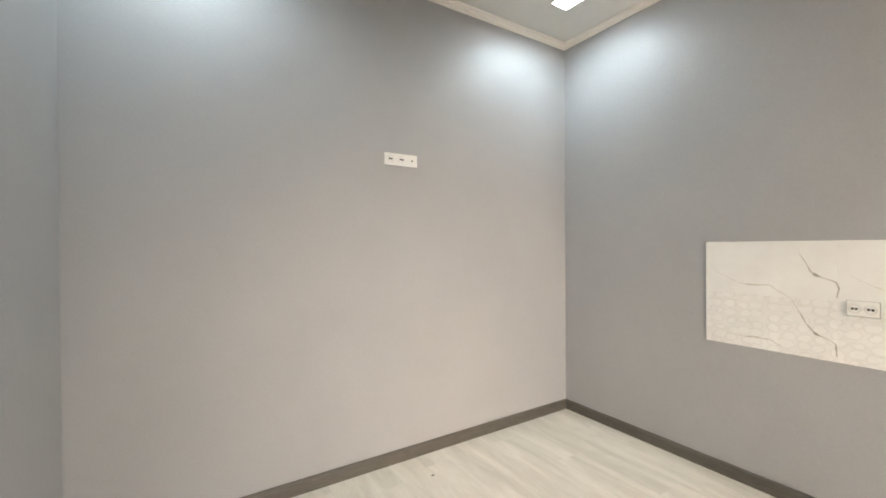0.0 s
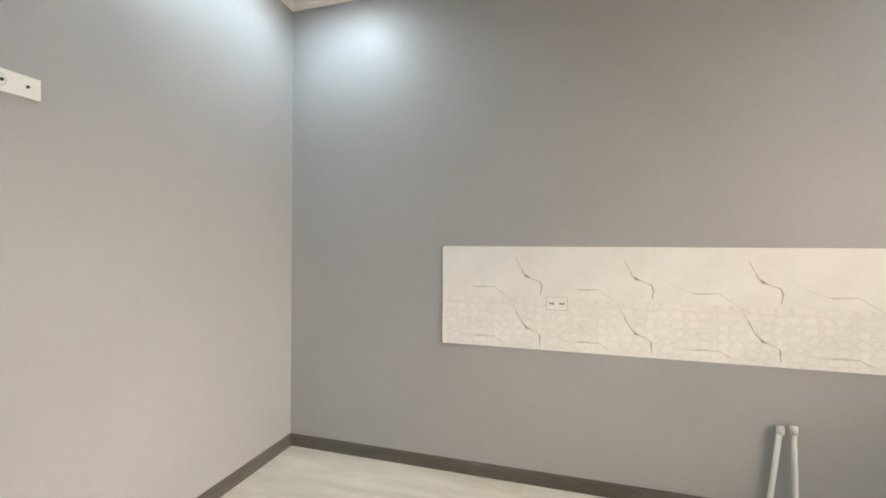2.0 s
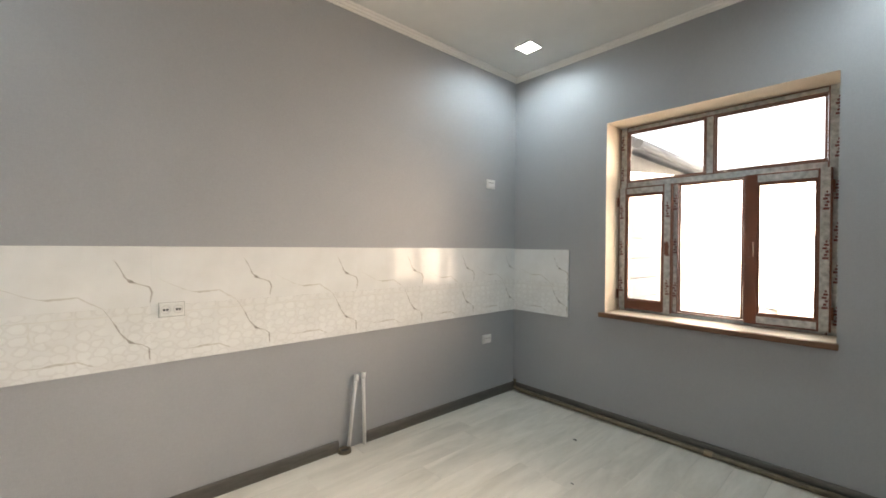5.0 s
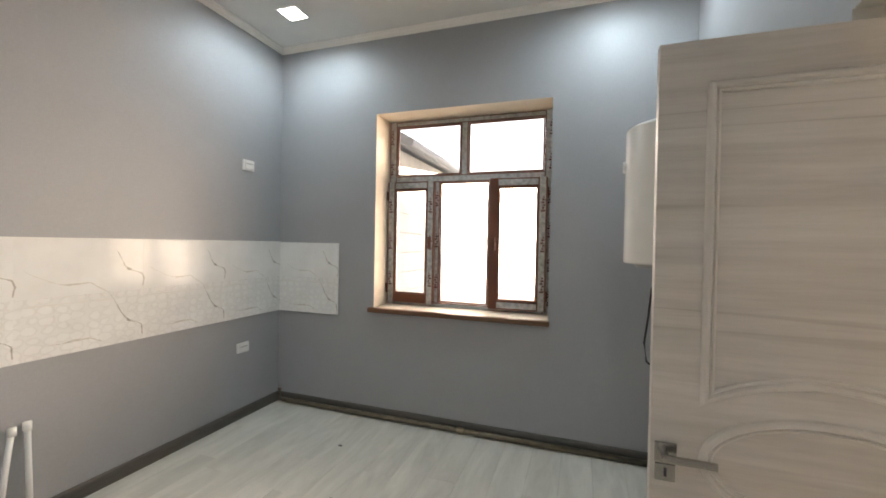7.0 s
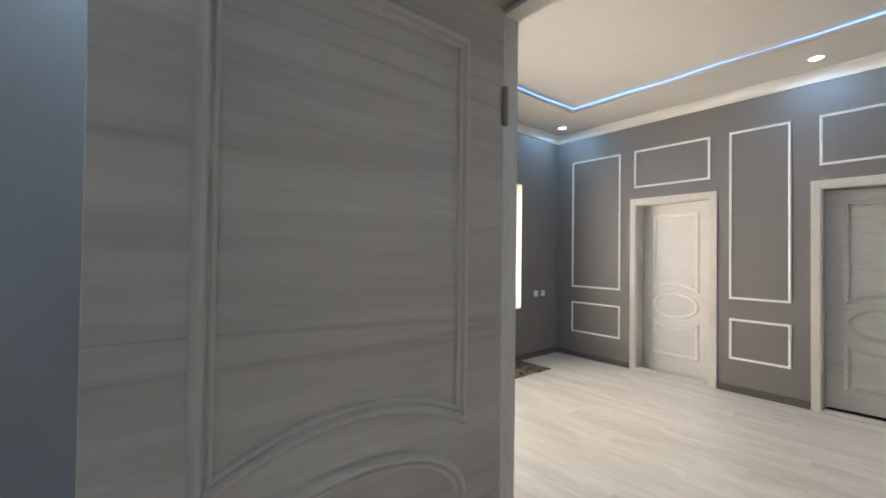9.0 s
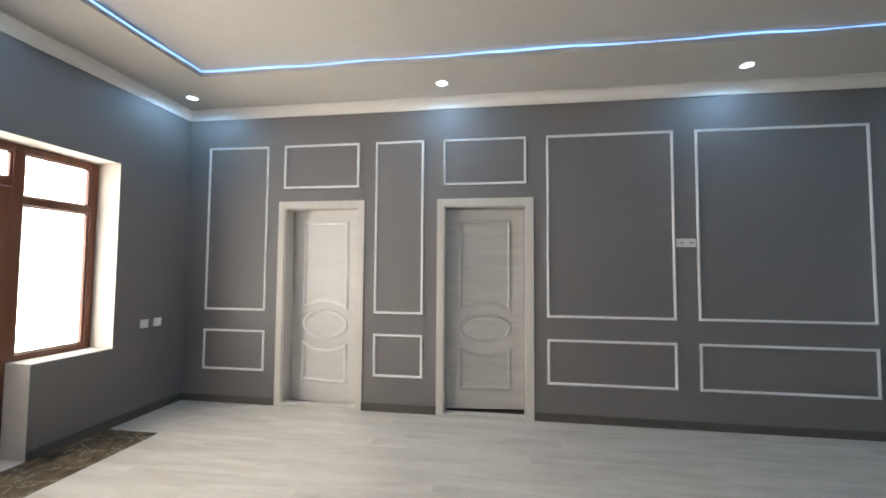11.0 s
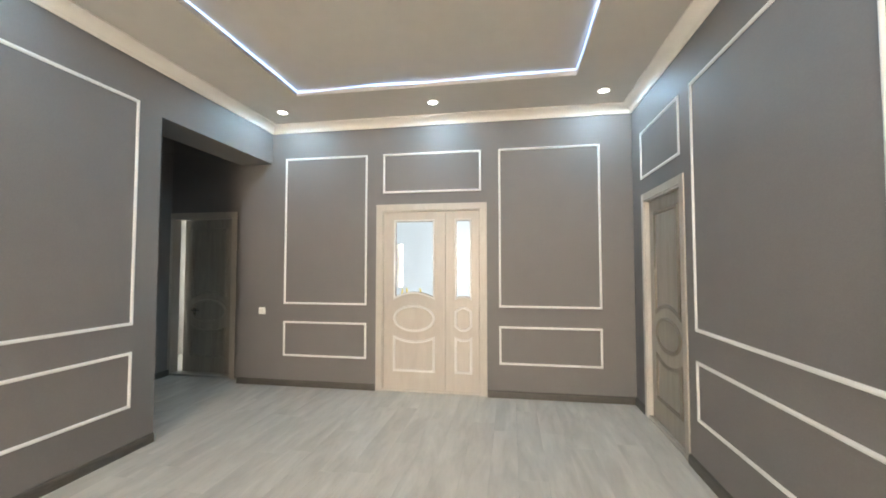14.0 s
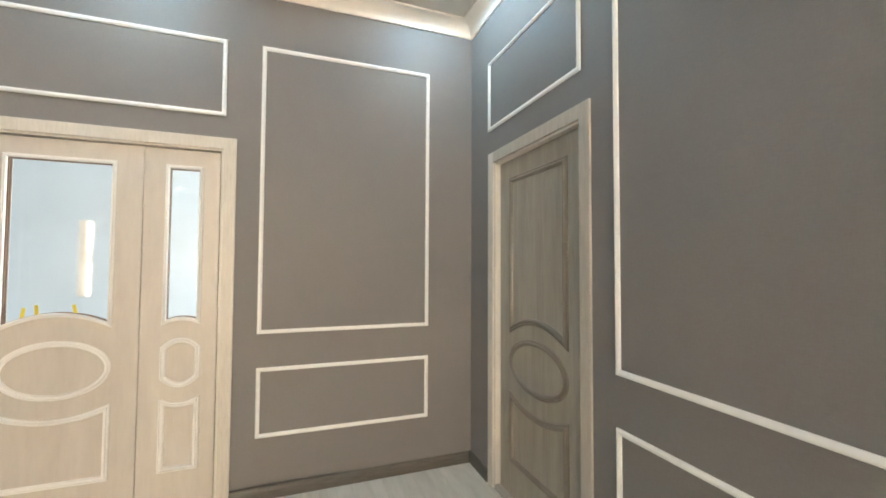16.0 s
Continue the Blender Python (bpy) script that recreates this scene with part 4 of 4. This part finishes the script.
def marble(name, pebbles):
    """Glossy white ceramic, with a relief print of pebbles for the lower row."""
    m, nt, b = nodes_of(name)
    b.inputs["Roughness"].default_value = 0.09
    v = coords(nt, (1, 1, 1))
    base = ramp(nt, noise_tex(nt, v, 5.0, 5), [(0.35, (0.78, 0.77, 0.75)), (0.7, (0.85, 0.845, 0.83))])
    if pebbles:
        vo = nt.nodes.new("ShaderNodeTexVoronoi")
        vo.feature = "F1"
        vo.inputs["Scale"].default_value = 18.5
        vo.inputs["Randomness"].default_value = 0.45
        wob, off, add = nt.nodes.new("ShaderNodeTexNoise"), nt.nodes.new("ShaderNodeVectorMath"), nt.nodes.new("ShaderNodeVectorMath")
        wob.inputs["Scale"].default_value = 22.0
        off.operation, off.inputs["Scale"].default_value = "SCALE", 0.03
        nt.links.new(v, wob.inputs["Vector"])
        nt.links.new(wob.outputs["Color"], off.inputs[0])
        nt.links.new(coords(nt, (0.8, 0.8, 1.1)), add.inputs[0])
        nt.links.new(off.outputs[0], add.inputs[1])
        nt.links.new(add.outputs[0], vo.inputs["Vector"])
        lines = ramp(nt, vo.outputs["Distance"], [(0.38, (1.03, 1.03, 1.025)), (0.44, (0.94, 0.932, 0.92)), (0.49, (0.94, 0.932, 0.92)), (0.56, (1.0, 0.998, 0.995))])
        mask = ramp(nt, noise_tex(nt, v, 6.0, 2), [(0.30, (0, 0, 0)), (0.42, (1, 1, 1))])
        mx = nt.nodes.new("ShaderNodeMix")
        mx.data_type, mx.blend_type = "RGBA", "MULTIPLY"
        nt.links.new(mask, mx.inputs[0])
        nt.links.new(base, mx.inputs[6])
        nt.links.new(lines, mx.inputs[7])
        base = mx.outputs[2]
    nt.links.new(base, b.inputs["Base Color"])
    return m


M_TILE, M_TILE_P = marble("glossy_marble_tile", False), marble("glossy_marble_tile_pebble", True)
M_VEIN = plain("grey_marble_vein", (0.49, 0.46, 0.42), 0.12, vary=0.3, scale=30)
M_VEIN_L = plain("pale_marble_vein", (0.63, 0.60, 0.55), 0.12, vary=0.1, scale=30)
M_VEIN_P = plain("faint_printed_line", (0.76, 0.74, 0.70), 0.12, vary=0.05, scale=30)
splash = thing("splashback", "glossy white marble-look tiles with grey veins", "splashback")
TW, ZT0, ZTM, ZT1 = 0.6005, 0.808, 1.112, 1.416


def rounded(a0, a1, z0, z1):
    bm = box((a0 + 0.0001, -0.010, z0 + 0.0001), (a1 - 0.0001, -0.0008, z1 - 0.0001), 0.0003)
    return bm


def ribbon(pts, widths):
    """A flat vein along points (x, z), of changing width, lying on the tile's face."""
    bm, rows, n = bmesh.new(), [], len(pts)
    fine = []
    for i in range(n - 1):
        for k in range(5):
            s = k / 5
            fine.append((pts[i][0] + (pts[i + 1][0] - pts[i][0]) * s, pts[i][1] + (pts[i + 1][1] - pts[i][1]) * s, widths[i] + (widths[i + 1] - widths[i]) * s))
    fine.append((*pts[-1], widths[-1]))
    for i, (x, z, w) in enumerate(fine):
        a, b = fine[max(0, i - 1)], fine[min(len(fine) - 1, i + 1)]
        d = Vector((b[0] - a[0], b[1] - a[1])).normalized()
        wob = 0.003 * noise.noise(Vector((x * 40, z * 40, 1.7)))
        w *= 0.58 + 0.75 * noise.noise(Vector((x * 38, z * 38, 4.1)))
        rows.append((bm.verts.new((x - d.y * (w + wob), -0.0104, z + d.x * (w + wob))), bm.verts.new((x + d.y * (w - wob), -0.0104, z - d.x * (w - wob)))))
    for a, b in zip(rows, rows[1:]):
        bm.faces.new((a[0], a[1], b[1], b[0]))
    me = bpy.data.meshes.new("vein")
    bm.to_mesh(me)
    bm.free()
    return me


# veins of one tile: x from its left edge, z from its foot, both in metres
V_DARK = ribbon([(0.449, 0.244), (0.481, 0.185), (0.494, 0.153), (0.51, 0.134), (0.55, 0.116), (0.593, 0.098), (0.606, 0.067), (0.598, 0.019)], [0.0012, 0.003, 0.006, 0.010, 0.003, 0.004, 0.007, 0.003])
V_LONG = ribbon([(0.04, 0.138), (0.067, 0.121), (0.134, 0.083), (0.18, 0.066), (0.221, 0.059), (0.318, 0.064), (0.352, 0.039), (0.411, 0.002)], [0.001, 0.0015, 0.002, 0.003, 0.006, 0.005, 0.003, 0.002])
V_LOW = ribbon([(0.411, 0.303), (0.444, 0.249), (0.477, 0.178), (0.515, 0.129), (0.565, 0.109), (0.593, 0.086), (0.598, 0.029)], [0.001, 0.002, 0.005, 0.008, 0.002, 0.004, 0.005])
V_LOW2 = ribbon([(0.12, 0.062), (0.18, 0.059), (0.251, 0.064), (0.32, 0.061), (0.374, 0.033)], [0.001, 0.004, 0.007, 0.006, 0.002])
V_LINE = ribbon([(0.04, 0.265), (0.2, 0.267), (0.4, 0.266), (0.59, 0.268)], [0.004, 0.005, 0.004, 0.004])
V_LINE2 = ribbon([(0.155, 0.262), (0.157, 0.20), (0.17, 0.15)], [0.004, 0.004, 0.002])
for me, mt in ((V_DARK, M_VEIN), (V_LONG, M_VEIN_L), (V_LOW, M_VEIN), (V_LOW2, M_VEIN_L), (V_LINE, M_VEIN_P), (V_LINE2, M_VEIN_P)):
    me.materials.append(mt)


def tile_mesh(z0, z1, material):
    bm = rounded(0, TW, 0, z1 - z0)
    me = bpy.data.meshes.new("tile")
    bm.to_mesh(me)
    bm.free()
    me.materials.append(material)
    return me


T_UP, T_LOW = tile_mesh(ZTM, ZT1, M_TILE), tile_mesh(ZT0, ZTM, M_TILE_P)
spots_on_wall = [pose(KX1, 1.016 - TW * i, 0, 0, 0, -90) for i in range(6)] + [pose(KX1 - 0.0102, KY0, 0, 0, 0, 180)]
for m in spots_on_wall:
    for me, z, veins in ((T_UP, ZTM, (V_DARK, V_LONG)), (T_LOW, ZT0, (V_LOW, V_LOW2, V_LINE, V_LINE2))):
        t = new("tile", me)
        t.parent, t.matrix_world = splash, m @ pose(0, 0, z)
        for v in veins:
            o = new("vein", v)
            o.parent = t
part("edge_trim", box((KX1 - 0.011, 1.0165, ZT0), (KX1 - 0.0005, 1.022, ZT1)), M_PVC, splash)
part("edge_trim", box((2.158, KY0 + 0.0005, ZT0), (2.163, KY0 + 0.011, ZT1)), M_PVC, splash)
part("edge_trim", box((KX1 - 0.011, -2.576, ZT1 + 0.0002), (KX1 - 0.0005, 1.0165, ZT1 + 0.005)), M_PVC, splash)

# ---- outside ----
M_GROUND = plain("pale_concrete_yard", (0.42, 0.39, 0.35), 0.9, vary=0.15, scale=2, bump=0.4)
M_SIDING = plain("pale_siding", (0.80, 0.78, 0.74), 0.7, vary=0.05)
M_ROOF = plain("grey_roof_sheet", (0.30, 0.31, 0.33), 0.5, 0.2)
M_FENCE = plain("weathered_board", (0.42, 0.33, 0.26), 0.8, vary=0.2)
tagged(part("ground", box((-400, -400, -0.4), (400, 400, -0.16)), M_GROUND), "pale concrete yard running to the horizon", "ground", kind="structure")


def neighbour():
    d = thing("house", "pale neighbouring house with boarded wall and grey roof", "house")
    part("wall", box((2.68, -15, -0.16), (9.0, -4.2, 2.75)), M_SIDING, d)
    for i in range(10):
        z = -0.1 + 0.28 * i
        part("board", box((2.65, -15, z), (2.68, -4.18, z + 0.268), 0.004), M_SIDING, d)
    bm = bmesh.new()
    prof = [(2.15, 2.56), (5.8, 4.3), (9.5, 2.56), (9.5, 2.68), (5.8, 4.44), (2.15, 2.68)]
    ends = [[bm.verts.new((x, y, z)) for x, z in prof] for y in (-15.3, -3.9)]
    for i in range(6):
        bm.faces.new((ends[0][i], ends[0][(i + 1) % 6], ends[1][(i + 1) % 6], ends[1][i]))
    bm.faces.new(ends[0][::-1])
    bm.faces.new(ends[1])
    bmesh.ops.recalc_face_normals(bm, faces=bm.faces)
    part("roof", bm, M_ROOF, d)
    part("gutter", tube(bmesh.new(), [(2.11, -15.3, 2.6), (2.11, -3.9, 2.6)], 0.05, 10), M_ROOF, d)


neighbour()
d = thing("yard_wall", "pale rendered yard wall behind the window", "wall")
part("body", box((-9.0, -13.3, -0.16), (2.38, -13.0, 2.5)), M_SIDING, d)
d = thing("shed", "small weathered board shed in the yard", "shed")
part("body", box((1.64, -12.6, -0.16), (2.12, -12.0, 2.05)), M_FENCE, d)
bm = box((1.55, -12.7, 2.05), (2.22, -11.9, 2.11))
bm.transform(Matrix.Translation((1.88, 0, 2.08)) @ Matrix.Rotation(radians(-9), 4, "Y") @ Matrix.Translation((-1.88, 0, -2.05)))
part("roof", bm, M_ROOF, d)

# ---- marble strip and laminate planks of the floors ----


def stone():
    m, nt, b = nodes_of("brown_marble_tile")
    b.inputs["Roughness"].default_value = 0.18
    v = coords(nt, (1, 1, 1))
    base = ramp(nt, noise_tex(nt, v, 3.5, 6, 0.65, 1.2), [(0.35, (0.075, 0.06, 0.035)), (0.55, (0.17, 0.135, 0.085)), (0.72, (0.30, 0.255, 0.18))])
    crack = ramp(nt, noise_tex(nt, v, 2.6, 4, 0.6, 2.0), [(0.485, (0, 0, 0)), (0.5, (0.30, 0.28, 0.22)), (0.515, (0, 0, 0))])
    nt.links.new(mixed(nt, "ADD", 1.0, base, crack), b.inputs["Base Color"])
    return m


M_STONE = stone()
tagged(part("floor", box((-6.7, HY0 - 0.3, -0.1), (KX1 + 0.25, HY1 + 0.3, -0.010)), M_UNDER), "pale whitewashed laminate floor through both rooms", "floor", kind="structure")
floor = scene.objects["floor"]
strip = thing("floor_entrance", "brown veined marble tiles before the entrance door", "floor", kind="structure")
for i in range(4):
    x = -4.20 + 0.6275 * i
    part("tile", box((x, -3.765, -0.0095), (x + 0.6255, -3.262, 0.003), 0.0015), M_STONE, strip)
part("threshold_slab", box((-3.598, -3.97, -0.0095), (-2.292, -3.7655, 0.004), 0.002), M_REVEAL_H, strip, "cream stone threshold")

PW, PL = 0.193, 1.28


def plank_mesh(width, length):
    w, h, b = width - 0.0006, length - 0.0006, 0.0008
    bm = bmesh.new()
    low = [bm.verts.new((x, y, -0.0095)) for x, y in ((0, 0), (w, 0), (w, h), (0, h))]
    mid = [bm.verts.new((x, y, -b * 0.7)) for x, y in ((0, 0), (w, 0), (w, h), (0, h))]
    top = [bm.verts.new((x, y, 0)) for x, y in ((b, b), (w - b, b), (w - b, h - b), (b, h - b))]
    for a, c in ((low, mid), (mid, top)):
        for i in range(4):
            bm.faces.new((a[i], a[(i + 1) % 4], c[(i + 1) % 4], c[i]))
    bm.faces.new(top)
    me = bpy.data.meshes.new("plank")
    bm.to_mesh(me)
    bm.free()
    me.materials.append(M_PLANK)
    return me


PLANKS = {}


def lay(x0, x1, y0, y1, seed):
    rng = random.Random(seed)
    x = x0
    while x < x1 - 0.01:
        w = min(PW, x1 - x)
        y = y0 - rng.uniform(0.1, PL - 0.15)
        while y < y1 - 0.01:
            a, b = max(y, y0), min(y + PL, y1)
            key = (round(w, 4), round(b - a, 3))
            if key not in PLANKS:
                PLANKS[key] = plank_mesh(*key)
            p = new("plank", PLANKS[key])
            p.parent, p.location = floor, (x, a, 0)
            y += PL
        x += PW


lay(HX0, HX1, -3.26, HY1, 3)
lay(HX0, -4.20, HY0, -3.26, 5)
lay(-1.692, HX1, HY0, -3.26, 6)
lay(KX0, KX1, KY0, KY1, 7)
lay(HX1, KX0, KDY0, KDY1, 8)
lay(-6.55, HX0, 2.25, HY1 + 0.155, 9)
